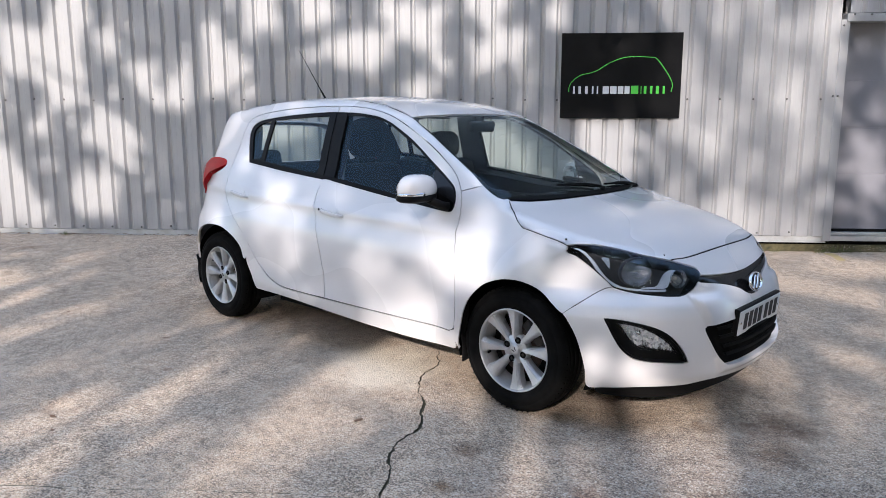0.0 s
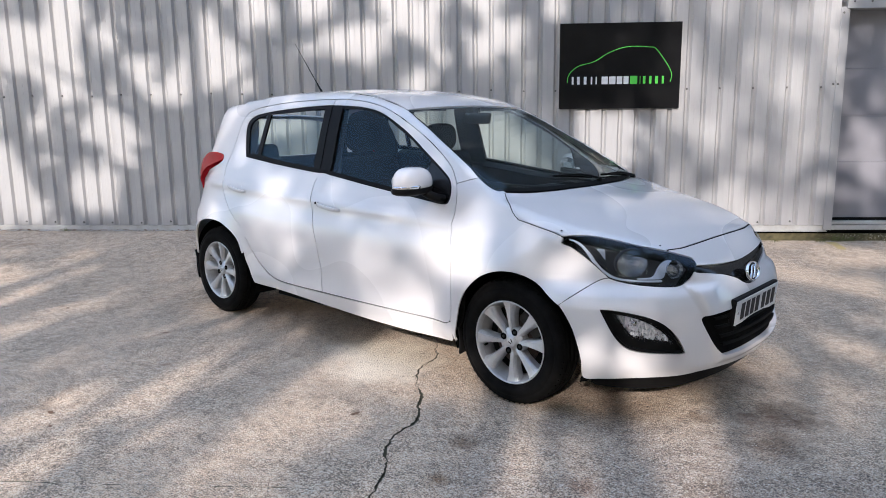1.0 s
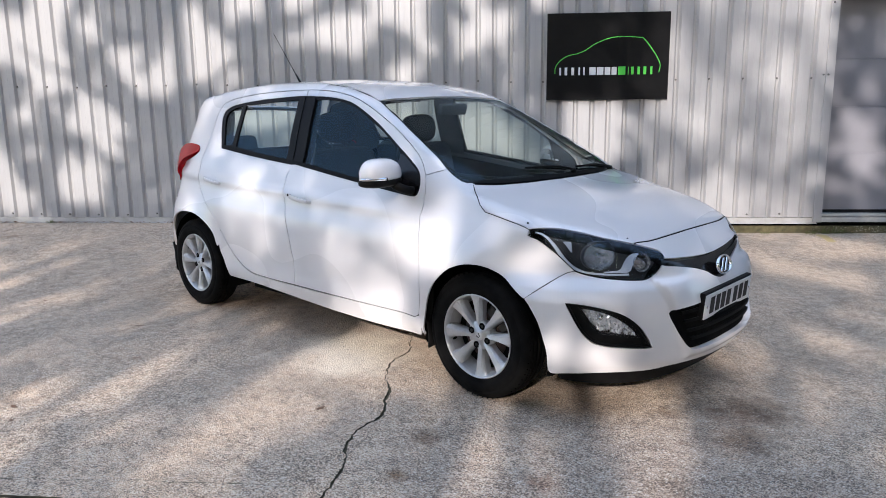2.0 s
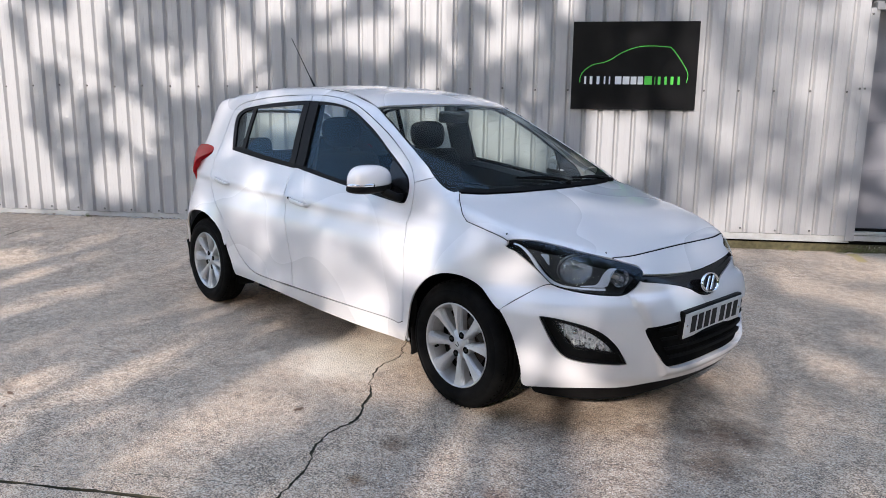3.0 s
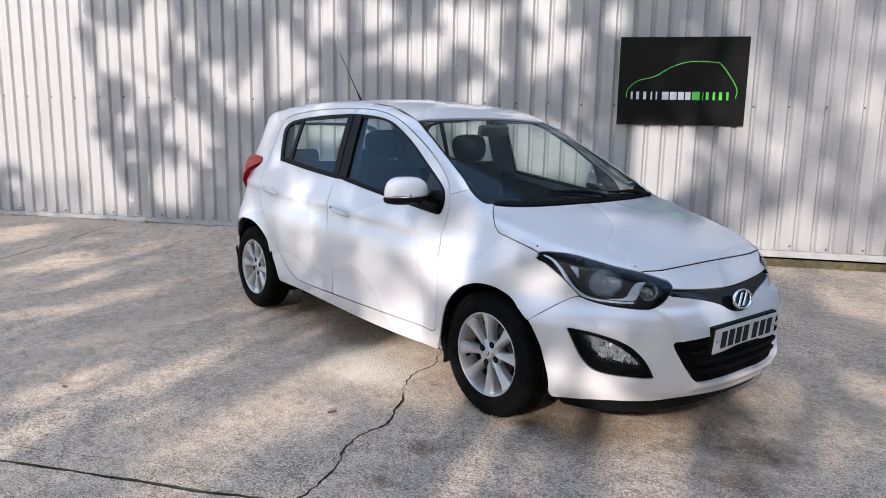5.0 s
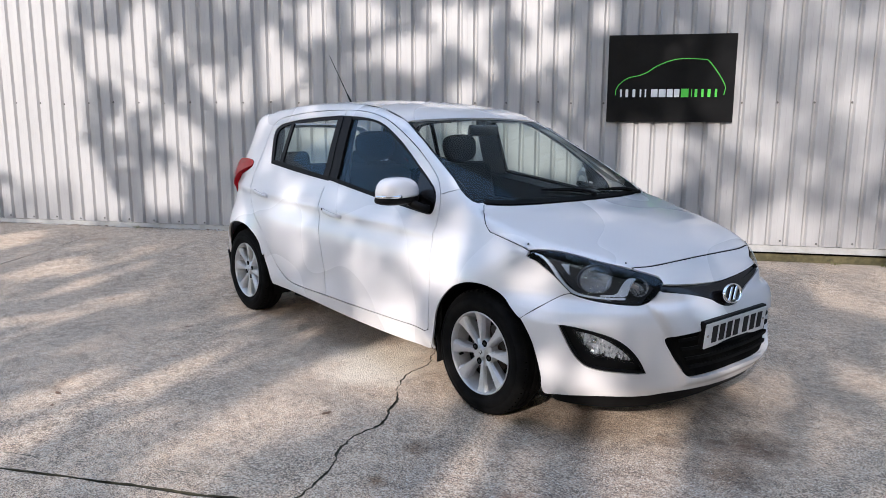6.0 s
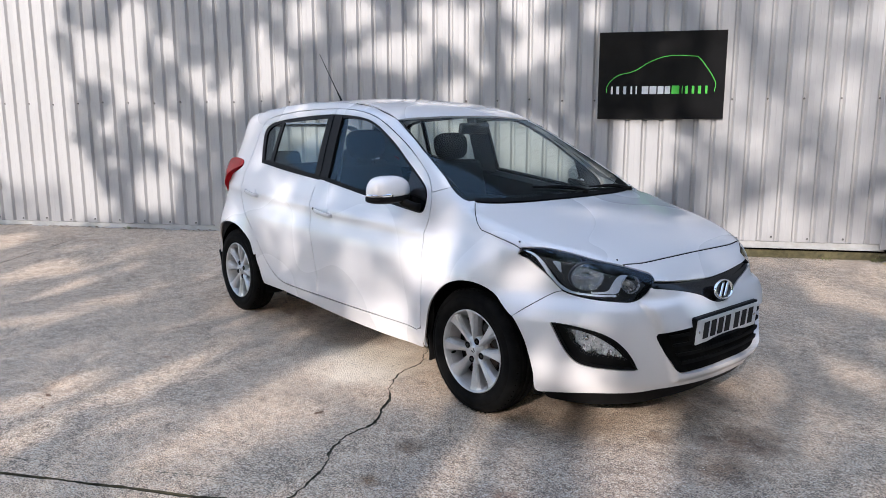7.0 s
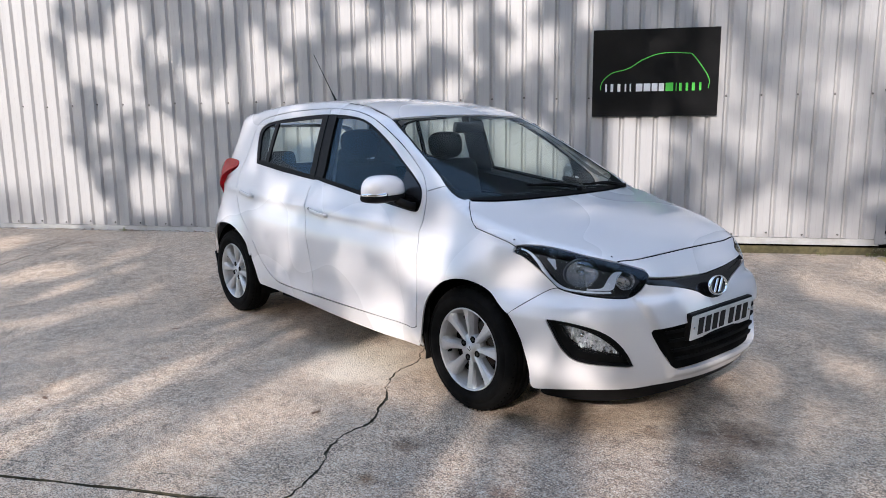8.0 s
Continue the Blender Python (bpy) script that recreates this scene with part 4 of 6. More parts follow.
# door mirrors
for side, _ in SIDES:
    s = side
    bm = bmesh.new()
    bmesh.ops.create_uvsphere(bm, u_segments=32, v_segments=20, radius=1)
    for v in bm.verts:
        x, y, z = v.co
        # egg: blunt at the back, flat underneath, full towards the tip
        q = lambda t, p: math.copysign(abs(t) ** p, t)
        zz = q(z, .78) * (.086 if z > 0 else .030)
        xx = q(x, .72) * (.072 if x > 0 else .060)
        yy = q(y, .72) * .140
        zz *= 1.0 - .10 * (y if s < 0 else -y) * (1 if z > 0 else 0)
        v.co = (xx, yy, zz)
    mir_m = pose(-.545, s * .866, 1.015, 0, 0, s * -14) if s < 0 else pose(-.66, .800, 1.0, 0, 0, 62)
    bmesh.ops.transform(bm, matrix=mir_m, verts=bm.verts)
    mirror = part("door_mirror", bm, paint, car, "white door mirror with black base and chrome indicator strip", True)
    bm = bmesh.new()
    bmesh.ops.create_uvsphere(bm, u_segments=28, v_segments=14, radius=1)
    for v in bm.verts:
        x, y, z = v.co
        v.co = (math.copysign(abs(x) ** .72, x) * .070, math.copysign(abs(y) ** .72, y) * .140, -.020 + math.copysign(abs(z) ** .7, z) * .028 - .006)
    bmesh.ops.transform(bm, matrix=mir_m, verts=bm.verts)
    part("mirror_base", bm, black_plastic, mirror, "", True)
    strip_pts = [mir_m @ Vector((.073 * math.cos(a) * (1 if math.cos(a) > 0 else .85), -s * -1 * .1415 * math.sin(a), -.006)) for a in np.linspace(radians(20), radians(140), 18)]
    mesh_object("indicator_strip", *tube(strip_pts, .0095, 8, .007), chrome, mirror, "slim chrome indicator strip")
    arm = [mir_m @ Vector((.0, -s * .07, -.030))] + [Vector(p) for p in ((-.505, s * .795, .962), (-.475, s * .755, .940), (-.46, s * .725, .935))]
    mesh_object("mirror_arm", *tube(arm, .021, 12, .022), black_plastic, mirror)
    panel("mirror_sail", [(-.428, .985), (-.426, .945), (-.440, .916), (-.52, .917), (-.585, .93), (-.600, 1.108), (-.560, 1.098), (-.50, 1.060), (-.455, 1.028)], "side", gloss_black, mirror, "", side, proud=.002, skirt=.012)
    mg = bmesh.new()
    bmesh.ops.create_circle(mg, cap_ends=True, radius=1, segments=32)
    bmesh.ops.transform(mg, matrix=mir_m @ Matrix(((0, 0, -1, -.058), (.098, 0, 0, 0), (0, .045, 0, .018), (0, 0, 0, 1))), verts=mg.verts)
    part("mirror_glass", mg, chrome, mirror)
    # door handles: a bar standing off a scooped cup
    for x0, z0 in ((-1.285, .838), (-2.25, .882)):
        vs, fs = [], []
        for i, t in enumerate(np.linspace(-1, 1, 15)):
            p, n = shoot("side", [(x0 + .100 * t, z0 - .012 * t)], side)
            out, up = Vector(n[0]), Vector((0, 0, 1))
            mid = Vector(p[0]) + out * (.024 * (1 - abs(t) ** 6) - .003)
            for k in range(12):
                a = 2 * math.pi * k / 12
                c, d = math.cos(a), math.sin(a)
                vs.append(mid + up * (math.copysign(abs(c) ** .6, c) * .0125 * (1 - .3 * abs(t) ** 3)) + out * (math.copysign(abs(d) ** .6, d) * .0075))
            if i:
                fs += [((i - 1) * 12 + k, (i - 1) * 12 + (k + 1) % 12, i * 12 + (k + 1) % 12, i * 12 + k) for k in range(12)]
        fs += [tuple(range(12))[::-1], tuple(14 * 12 + k for k in range(12))]
        owner = front_doors[side] if x0 > -2 else rear_doors[side]
        h = mesh_object("door_handle", vs, fs, paint, owner, "body-coloured door handle")
        panel("handle_cup", [(x0 + .055 * math.cos(a), z0 + .008 + .030 * math.sin(a)) for a in np.linspace(0, 2 * math.pi, 16, endpoint=False)], "side", paint, owner, "", side, proud=.0015, skirt=.002)
lockp = frame_at("side", -1.405, .852, -1, .001)
placed("door_lock", lathe([(.0001, .002), (.006, .002), (.008, .0)], 16, "Z"), lockp, black_plastic, front_doors[-1])

# black tubes laid in the hood's shut lines to draw the shade of the gaps
def gap_shade(name, dom, pts, r, side=-1):
    line = bend(pts, .03, False)
    p, n = shoot(dom, [tuple(q) for q in line], side)
    mesh_object(name, *tube([Vector(a) - Vector(b) * (r * .55) for a, b in zip(p, n)], r, 8), dull_black, car)


for side, _ in SIDES:
    seam = [(q[0] / DEG, q[1]) for q in bend([(a * DEG, z) for a, z, *_ in bumper_gap], .02, False)]
    p, n = shoot("nose", seam, side)
    mesh_object("bumper_seam", *tube([Vector(a) - Vector(b) * .0008 for a, b in zip(p, n)], .0014, 8), dull_black, car)
hood_line = [(q[0] + .003, *q[1:]) for q in hood_front]
gap_shade("hood_gap_shade", "top", hood_line + [(q[0], -q[1], *q[2:]) for q in hood_line[::-1][1:]], .0042)
for q in (1, -1):
    panel("wing_return", [(-.165, q * -.612, 1), (-.10, q * -.645), (-.03, q * -.700), (.05, q * -.715), (.13, q * -.710), (.235, q * -.700, 1), (.24, q * -.738, 1), (.13, q * -.752), (.01, q * -.760), (-.05, q * -.738), (-.11, q * -.695), (-.172, q * -.650, 1)], "top", paint, car, "", proud=-.0035, skirt=0, gap=0)
gap_shade("hood_gap_shade", "top", [(q[0], q[1] - .001) for q in hood_side], .0020)
gap_shade("hood_gap_shade", "top", [(q[0], -q[1] + .001) for q in hood_side], .0020)

# wipers, washer jets, antenna
def on_screen(x, y, h=.012):
    p, n = shoot("top", [(x, y)])
    return Vector(p[0]) + Vector(n[0]) * h


for pivot, tip in (((-.070, .10), (-.128, -.20)), ((-.115, .56), (-.098, .22))):
    pts = [on_screen(pivot[0] + (tip[0] - pivot[0]) * t, pivot[1] + (tip[1] - pivot[1]) * t, .016 + .010 * math.sin(math.pi * t)) for t in np.linspace(0, 1, 10)]
    w = mesh_object("wiper", *tube(pts, .0075, 8, .005), black_plastic, car, "black windscreen wiper")
    pts2 = [on_screen(tip[0] + (pivot[0] - tip[0]) * t * .85 - .012, tip[1] + (pivot[1] - tip[1]) * t * .85, .006) for t in np.linspace(-.12, 1, 10)]
    mesh_object("wiper_blade", *tube(pts2, .0055, 6), rubber, w)
    placed("wiper_pivot", lathe([(.0001, .022), (.012, .021), (.016, .012), (.017, 0)], 18, "Z"), Matrix.Translation(on_screen(pivot[0] + .004, pivot[1], .002)), black_plastic, w)
panel("scuttle", both_halves_top([(-.043, 0), (-.045, -.10), (-.067, -.317), (-.109, -.50), (-.158, -.622), (-.172, -.610), (-.128, -.47), (-.092, -.32), (-.073, -.10), (-.071, 0)]), "top", dull_black, car, "black scuttle panel", proud=.001, skirt=.004, gap=0)
for x, y in ((.581, -.478), (.226, -.710), (.226, .710)):
    placed("washer_jet", lathe([(.0001, .004), (.003, .003), (.0045, 0)], 12, "Z"), frame_at("top", x, y, -1, 0), black_plastic, car)
antenna = mesh_object("antenna", *tube([(-2.30, 0, 1.505), (-2.34, 0, 1.552), (-2.45, 0, 1.685), (-2.608, 0, 1.878)], .0046, 8, .0018), black_plastic, car, "thin black roof antenna")
mesh_object("antenna_base", *tube([(-2.280, 0, 1.490), (-2.295, 0, 1.502), (-2.312, 0, 1.520), (-2.362, 0, 1.579)], .013, 12, .0055), black_plastic, antenna)

# cabin
def padded(name, x0, x1, y0, y1, z0, z1, mat, parent, label="", m=None, r=.04):
    return part(name, block(x0, x1, y0, y1, z0, z1, r, 4, m), mat, parent, label, True)


part("cabin_floor", block(-2.7, -.25, -.62, .62, .24, .30), dash_vinyl, car)
dash_bm = bmesh.new()
rows = []
for x, z in ((-.055, .952), (-.13, .945), (-.30, .940), (-.45, .945), (-.56, .92), (-.63, .86), (-.62, .70), (-.60, .50)):
    rows.append([dash_bm.verts.new((x + (abs(y) / .66) ** 2 * (-.06 if x < -.4 else -.13 if x > -.2 else .0), y, z - .035 * (abs(y) / .66) ** 2 + .02 * math.exp(-((y + .36) / .14) ** 2) * (x < -.2))) for y in np.linspace(-.665, .665, 25)])
for r0, r1 in zip(rows, rows[1:]):
    for k in range(24):
        dash_bm.faces.new((r0[k], r0[k + 1], r1[k + 1], r1[k]))
part("dashboard", dash_bm, dash_vinyl, car, "dark dashboard", True)
sw_m = Matrix.Translation((-.76, -.36, .90)) @ Matrix.Rotation(radians(68), 4, "Y")
wheel_vs, wheel_fs = [], []
R, r = .185, .015
for i in range(48):
    a = 2 * math.pi * i / 48
    for k in range(10):
        b = 2 * math.pi * k / 10
        wheel_vs.append(sw_m @ Vector(((R + r * math.cos(b)) * math.cos(a), (R + r * math.cos(b)) * math.sin(a), r * math.sin(b))))
for i in range(48):
    for k in range(10):
        wheel_fs.append((i * 10 + k, ((i + 1) % 48) * 10 + k, ((i + 1) % 48) * 10 + (k + 1) % 10, i * 10 + (k + 1) % 10))
steer = mesh_object("steering_wheel", wheel_vs, wheel_fs, dash_vinyl, car, "dark steering wheel")
part("steering_hub", block(-.075, .075, -.085, .085, -.03, .02, .02, 3, sw_m), dash_vinyl, steer, "", True)
for a in (0, 90, 180):
    part("steering_spoke", block(.06, .18, -.018, .018, -.012, .008, .005, 2, sw_m @ pose(0, 0, 0, 0, 0, a + 90)), dash_vinyl, steer)
for y in (-.36, .36):
    seat = padded("front_seat", -1.32, -.80, y - .25, y + .25, .40, .56, seat_cloth, car, "dark cloth front seat")
    padded("seat_back", -.07, .07, -.235, .235, 0, .62, seat_cloth, seat, "", pose(-1.30, y, .50, 0, -14, 0), .065)
    bm = bmesh.new()
    bmesh.ops.create_uvsphere(bm, u_segments=28, v_segments=18, radius=1)
    for v in bm.verts:
        x, w, z = (math.copysign(abs(c) ** .62, c) for c in v.co)
        v.co = (x * .055, w * (.138 - .018 * (z < 0) * abs(z)), z * .094)
    bmesh.ops.transform(bm, matrix=pose(-1.475, y, 1.222 if y < 0 else 1.195, 0, -8, 0), verts=bm.verts)
    part("headrest", bm, seat_cloth, seat, "", True)
    for q in (-.06, .06):
        mesh_object("headrest_post", *tube([(-1.445, y + q, 1.04), (-1.475, y + q, 1.16)], .007), dash_vinyl, seat)
bench = padded("rear_seat", -2.45, -1.98, -.58, .58, .42, .60, seat_cloth, car, "dark cloth rear bench")
padded("bench_back", -.07, .07, -.60, .60, 0, .56, seat_cloth, bench, "", pose(-2.42, 0, .52, 0, -20, 0), .05)
for y in (-.33, .33):
    padded("headrest", -.05, .05, -.13, .13, 0, .15, seat_cloth, bench, "", pose(-2.600, y, 1.00, 0, -12, 0), .045)
part("parcel_shelf", block(-2.93, -2.60, -.56, .56, .985, 1.005, .006), dash_vinyl, car)
rear_mirror = padded("interior_mirror", -.018, .018, -.115, .115, -.033, .033, dash_vinyl, car, "interior mirror", pose(-.845, .0, 1.325, 0, 12, 0), .014)
part("mirror_stalk", block(-.87, -.83, -.012, .012, 1.33, 1.385, .004), dash_vinyl, rear_mirror)
for y in (-.345, .345):
    padded("sun_visor", -.02, .12, -.18, .18, -.008, .008, lining, car, "", pose(-1.06, y, 1.405, 0, 14, 0), .007)
mesh_object("seat_belt", *tube([(-1.42, -.565, 1.30), (-1.43, -.60, 1.0), (-1.44, -.615, .6)], .014, 6), lining, car, "grey seat belt")


# ---- the yard: ground, wall, doorway, sign ----
WALL = pose(-2.2, 2.93, 0, 0, 0, 38.37)     # u along the wall, v into it, z up
WALL_INV = WALL.inverted()

concrete = material("weathered_concrete", (0.408, 0.323, 0.259), 0.9)
g = Graph(concrete)
broad = g.noise(0.6, 6, 0.6)
mid = g.noise(3.2, 7, 0.68)
tone = g.mix(g.ramp(broad, (0.35, 0.0), (0.68, 1.0)), (0.669, 0.463, 0.300), (0.539, 0.380, 0.255))
tone = g.mix(g.ramp(mid, (0.46, 0.0), (0.66, 0.55)), tone, (0.391, 0.276, 0.190))
brushed = g.noise(5.0, 6, 0.65, g.scaled((1.3, 8.0, 1.0)))
tone = g.mix(g.ramp(brushed, (0.50, 0.0), (0.70, 0.55)), tone, (0.681, 0.503, 0.323))
# smooth, pale cement skin still holds here, paled further to paint in its sunlight
sunlit_skin_at = g.t.nodes.new("ShaderNodeVectorMath")
sunlit_skin_at.operation = "DISTANCE"
sunlit_skin_at.inputs[1].default_value = (-.95, -.78, 0)
g.link(g.co, sunlit_skin_at.inputs[0])
sunlit_skin_edge = g.t.nodes.new("ShaderNodeMath")
sunlit_skin_edge.operation, sunlit_skin_edge.inputs[1].default_value = "MULTIPLY_ADD", 1.1
g.link(g.noise(2.6, 6, 0.7), sunlit_skin_edge.inputs[0])
g.link(sunlit_skin_at.outputs["Value"], sunlit_skin_edge.inputs[2])
sunlit_skin = g.ramp(sunlit_skin_edge.outputs[0], (0.72, 1.0), (1.0, 0.0))
# worn places show the stones in the mix
worn_out = g.ramp(g.noise(1.9, 6, 0.7), (0.40, 0.0), (0.60, 1.0))
grain = g.noise(260, 3, 0.7)
tone = g.mix(g.ramp(grain, (0.30, 0.75), (0.50, 0.0)), tone, (0.163, 0.119, 0.084))
tone = g.mix(g.ramp(grain, (0.54, 0.0), (0.72, 0.6)), tone, (0.681, 0.560, 0.401))
small = g.cells(170, "F1", "Color")
small_near = g.cells(170)
part_s = g.t.nodes.new("ShaderNodeSeparateColor")
g.link(small, part_s.inputs[0])
tone = g.mix(g.ramp(part_s.outputs[0], (0.70, 0.0), (0.95, 0.45)), tone, (0.119, 0.089, 0.066))
tone = g.mix(g.ramp(part_s.outputs[1], (0.80, 0.0), (0.97, 0.6)), tone, (0.681, 0.561, 0.417))
mottle = g.noise(24, 4, 0.6)
tone = g.mix(g.ramp(mottle, (0.46, 0.0), (0.62, 0.5)), tone, (0.290, 0.222, 0.162))
# broken skin: pits in loose clusters, pale where the skin holds
grit = g.noise(165, 2, 0.55)
clump = g.noise(13, 4, 0.68)
level = g.mix(0.20, g.mix(0.28, grit, g.noise(66, 3, 0.6)), clump)
pits = g.mix(worn_out, g.ramp(level, (0.425, 0.68), (0.470, 0.0)), g.ramp(level, (0.450, 0.78), (0.500, 0.0)))
tone = g.mix(pits, tone, (0.050, 0.041, 0.033))
# the paler colour also brightens the sun patch by the crack
tone = g.mix(g.mix(sunlit_skin, 0.0, 0.75), tone, (0.74, 0.64, 0.49))
tone = g.mix(g.ramp(level, (0.52, 0.0), (0.58, 0.9)), tone, (0.681, 0.576, 0.438))
streak = g.noise(9.0, 7, 0.7, g.scaled((6.0, 1.0, 1.0)))
tone = g.mix(g.ramp(streak, (0.55, 0.0), (0.75, 0.5)), tone, (0.269, 0.204, 0.146))
near_stone = g.cells(62)
stone = g.cells(62, "F1", "Color")
split = g.t.nodes.new("ShaderNodeSeparateColor")
g.link(stone, split.inputs[0])
shape = g.ramp(near_stone, (0.20, 1.0), (0.34, 0.0))
pale = g.mix(g.ramp(split.outputs[0], (0.70, 0.0), (0.72, 1.0)), 0.0, shape)
tone = g.mix(pale, tone, (0.681, 0.589, 0.452))
dark_stone = g.mix(g.ramp(split.outputs[1], (0.82, 0.0), (0.84, 0.9)), 0.0, shape)
tone = g.mix(dark_stone, tone, (0.098, 0.072, 0.057))
rust = g.mix(g.ramp(g.noise(1.5, 4, 0.7), (0.60, 0.0), (0.70, 1.0)), 0.0, g.ramp(g.noise(16, 5), (0.45, 0.0), (0.62, 0.75)))
tone = g.mix(rust, tone, (0.245, 0.136, 0.078))
# oil and tyre dirt where cars stand, and rusty spots; the last spot paints shade into the dent
for sx, sy, size, depth, colour in ((1.02, -.12, .26, .85, (0.38, 0.32, 0.27)), (1.10, -.42, .20, .85, (0.38, 0.32, 0.27)), (.74, -.37, .07, .7, (0.45, 0.36, 0.28)), (1.35, -1.05, .8, .65, (0.55, 0.48, 0.42)), (.45, -.55, .30, .5, (0.50, 0.42, 0.36)), (.11, -1.25, .10, .8, (0.42, 0.33, 0.25)), (.25, -1.56, .07, .9, (0.50, 0.36, 0.22)), (.69, -1.24, .09, .6, (0.55, 0.34, 0.24)), (-1.69, -2.26, .10, .5, (0.62, 0.56, 0.50))):
    shift = g.t.nodes.new("ShaderNodeVectorMath")
    shift.operation = "SUBTRACT"
    shift.inputs[1].default_value = (sx, sy, 0)
    g.link(g.co, shift.inputs[0])
    size_n = g.t.nodes.new("ShaderNodeVectorMath")
    size_n.operation = "LENGTH"
    g.link(shift.outputs[0], size_n.inputs[0])
    rag = g.t.nodes.new("ShaderNodeMath")
    rag.operation, rag.inputs[1].default_value = "MULTIPLY_ADD", size * 1.6
    g.link(g.noise(4.5 / (size + .2), 6, 0.7), rag.inputs[0])
    g.link(size_n.outputs["Value"], rag.inputs[2])
    spot = g.ramp(rag.outputs[0], (min(.9, size * .95), depth), (min(.99, size * 1.75), 0.0))
    tone = g.mix(spot, tone, colour, "MULTIPLY")
# in front of the car the wear has bared pale chips and dark holes; tinted darker, blue-grey
bare_at = g.t.nodes.new("ShaderNodeVectorMath")
bare_at.operation = "DISTANCE"
bare_at.inputs[1].default_value = (1.15, -1.25, 0)
g.link(g.co, bare_at.inputs[0])
bare_edge = g.t.nodes.new("ShaderNodeMath")
bare_edge.operation, bare_edge.inputs[1].default_value = "MULTIPLY_ADD", 0.45
g.link(bare_at.outputs["Value"], bare_edge.inputs[0])
g.link(g.noise(2.2, 6, 0.68), bare_edge.inputs[2])
bared = g.ramp(bare_edge.outputs[0], (0.78, 1.0), (1.08, 0.0))
tone = g.mix(g.mix(bared, 0.0, 0.8), tone, (0.73, 0.74, 0.78), "MULTIPLY")
chips = g.cells(95)
chip = g.cells(95, "F1", "Color")
chip_part = g.t.nodes.new("ShaderNodeSeparateColor")
g.link(chip, chip_part.inputs[0])
chip_shape = g.ramp(chips, (0.24, 1.0), (0.40, 0.0))
holes = g.mix(g.ramp(chip_part.outputs[2], (0.80, 0.0), (0.82, 0.7)), 0.0, g.mix(g.ramp(clump, (0.46, 1.0), (0.60, 0.15)), 0.0, chip_shape))
tone = g.mix(g.mix(bared, g.mix(0.12, 0.0, holes), holes), tone, (0.055, 0.048, 0.042))
shown = g.mix(g.ramp(chip_part.outputs[1], (0.82, 0.0), (0.84, 0.8)), 0.0, chip_shape)
tone = g.mix(g.mix(bared, g.mix(0.2, 0.0, shown), shown), tone, (0.70, 0.63, 0.53))
greyer = g.t.nodes.new("ShaderNodeHueSaturation")
greyer.inputs["Saturation"].default_value, greyer.inputs["Value"].default_value = 0.92, 1.08
g.link(tone, greyer.inputs["Color"])
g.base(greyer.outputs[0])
relief = g.bump(small_near, 0.4, 0.003)
relief = g.bump(level, 1.0, 0.014, relief)
relief = g.bump(near_stone, 0.3, 0.004, relief)
g.normal(g.bump(brushed, 0.3, 0.006, relief))
g.rough(g.ramp(mid, (0.3, 0.85), (0.7, 0.97)))

dirt = worn(material("dirt_in_joint", (0.03, 0.027, 0.02), 1.0), (0.050, 0.046, 0.030), (0.095, 0.086, 0.052), 25, 200, 0.5)


def ground_height(x, y):
    p = WALL_INV @ Vector((x, y, 0))
    rise = 0.14 * float(ease(-2.6, -0.2, p.y)) * float(ease(0.6, -2.6, p.x))
    dent = -.020 * math.exp(-((((x + 1.69) * .80 + (y + 2.26) * .60) / .095) ** 2 + (((x + 1.69) * -.60 + (y + 2.26) * .80) / .075) ** 2) ** 2)
    rise += 0.035 * float(ease(-1.2, -.05, p.y)) * float(ease(-.5, .8, p.x))
    return rise + dent + 0.004 * noise.noise((x * 0.7, y * 0.7, 0.3)) * float(ease(.3, 1.2, math.hypot(x + 1.3, y * 1.5) - 1.0))


def crooked(points, width, seed, wobble=0.012):
    """A crack: a closed loop round a crooked line, of uneven width."""
    line = bend(points, 0.012, False)
    t = np.gradient(line, axis=0)
    t /= np.linalg.norm(t, axis=1)[:, None]
    nrm = np.stack([-t[:, 1], t[:, 0]], 1)
    left, right = [], []
    n = len(line)
    for i, p in enumerate(line):
        q = i * .012
        w = width * max(.22, .75 + .9 * noise.noise((q * 6, seed, 1.5)) + .5 * noise.noise((q * 40, seed, 8.5))) * min(1, 0.25 + 4 * i / n, 0.25 + 4 * (n - 1 - i) / n)
        q = p + nrm[i] * wobble * (noise.noise((q * 9, seed, .5)) + .55 * noise.noise((q * 31, seed, 3.5)) + .25 * noise.noise((q * 70, seed, 5.5)))
        left.append(q + nrm[i] * w / 2)
        right.append(q - nrm[i] * w / 2)
    return np.array(left + right[::-1])


def wall_xy(u, v):
    p = WALL @ Vector((u, v, 0))
    return (p.x, p.y)


crack_main = crooked([(-.91, -.30), (-.81, -.44), (-.715, -.53), (-.635, -.75), (-.51, -.89), (-.375, -1.00), (-.27, -1.12), (-.18, -1.25), (-.15, -1.40), (-.10, -1.49), (-.01, -1.57), (.07, -1.66), (.12, -1.75), (.18, -1.86), (.22, -2.0), (.26, -2.15)], .0150, 3, .016)
crack_side = crooked([wall_xy(u, -5.135 + .01 * math.sin(u * 3)) for u in (-3.4, -2.8, -2.2, -1.8, -1.3, -.8)], .0035, 9, .010)
crack_far = crooked([(-4.6, -2.9), (-5.05, -2.35), (-5.4, -2.0), (-5.75, -1.45), (-6.1, -1.0), (-6.4, -.62)], .012, 5)
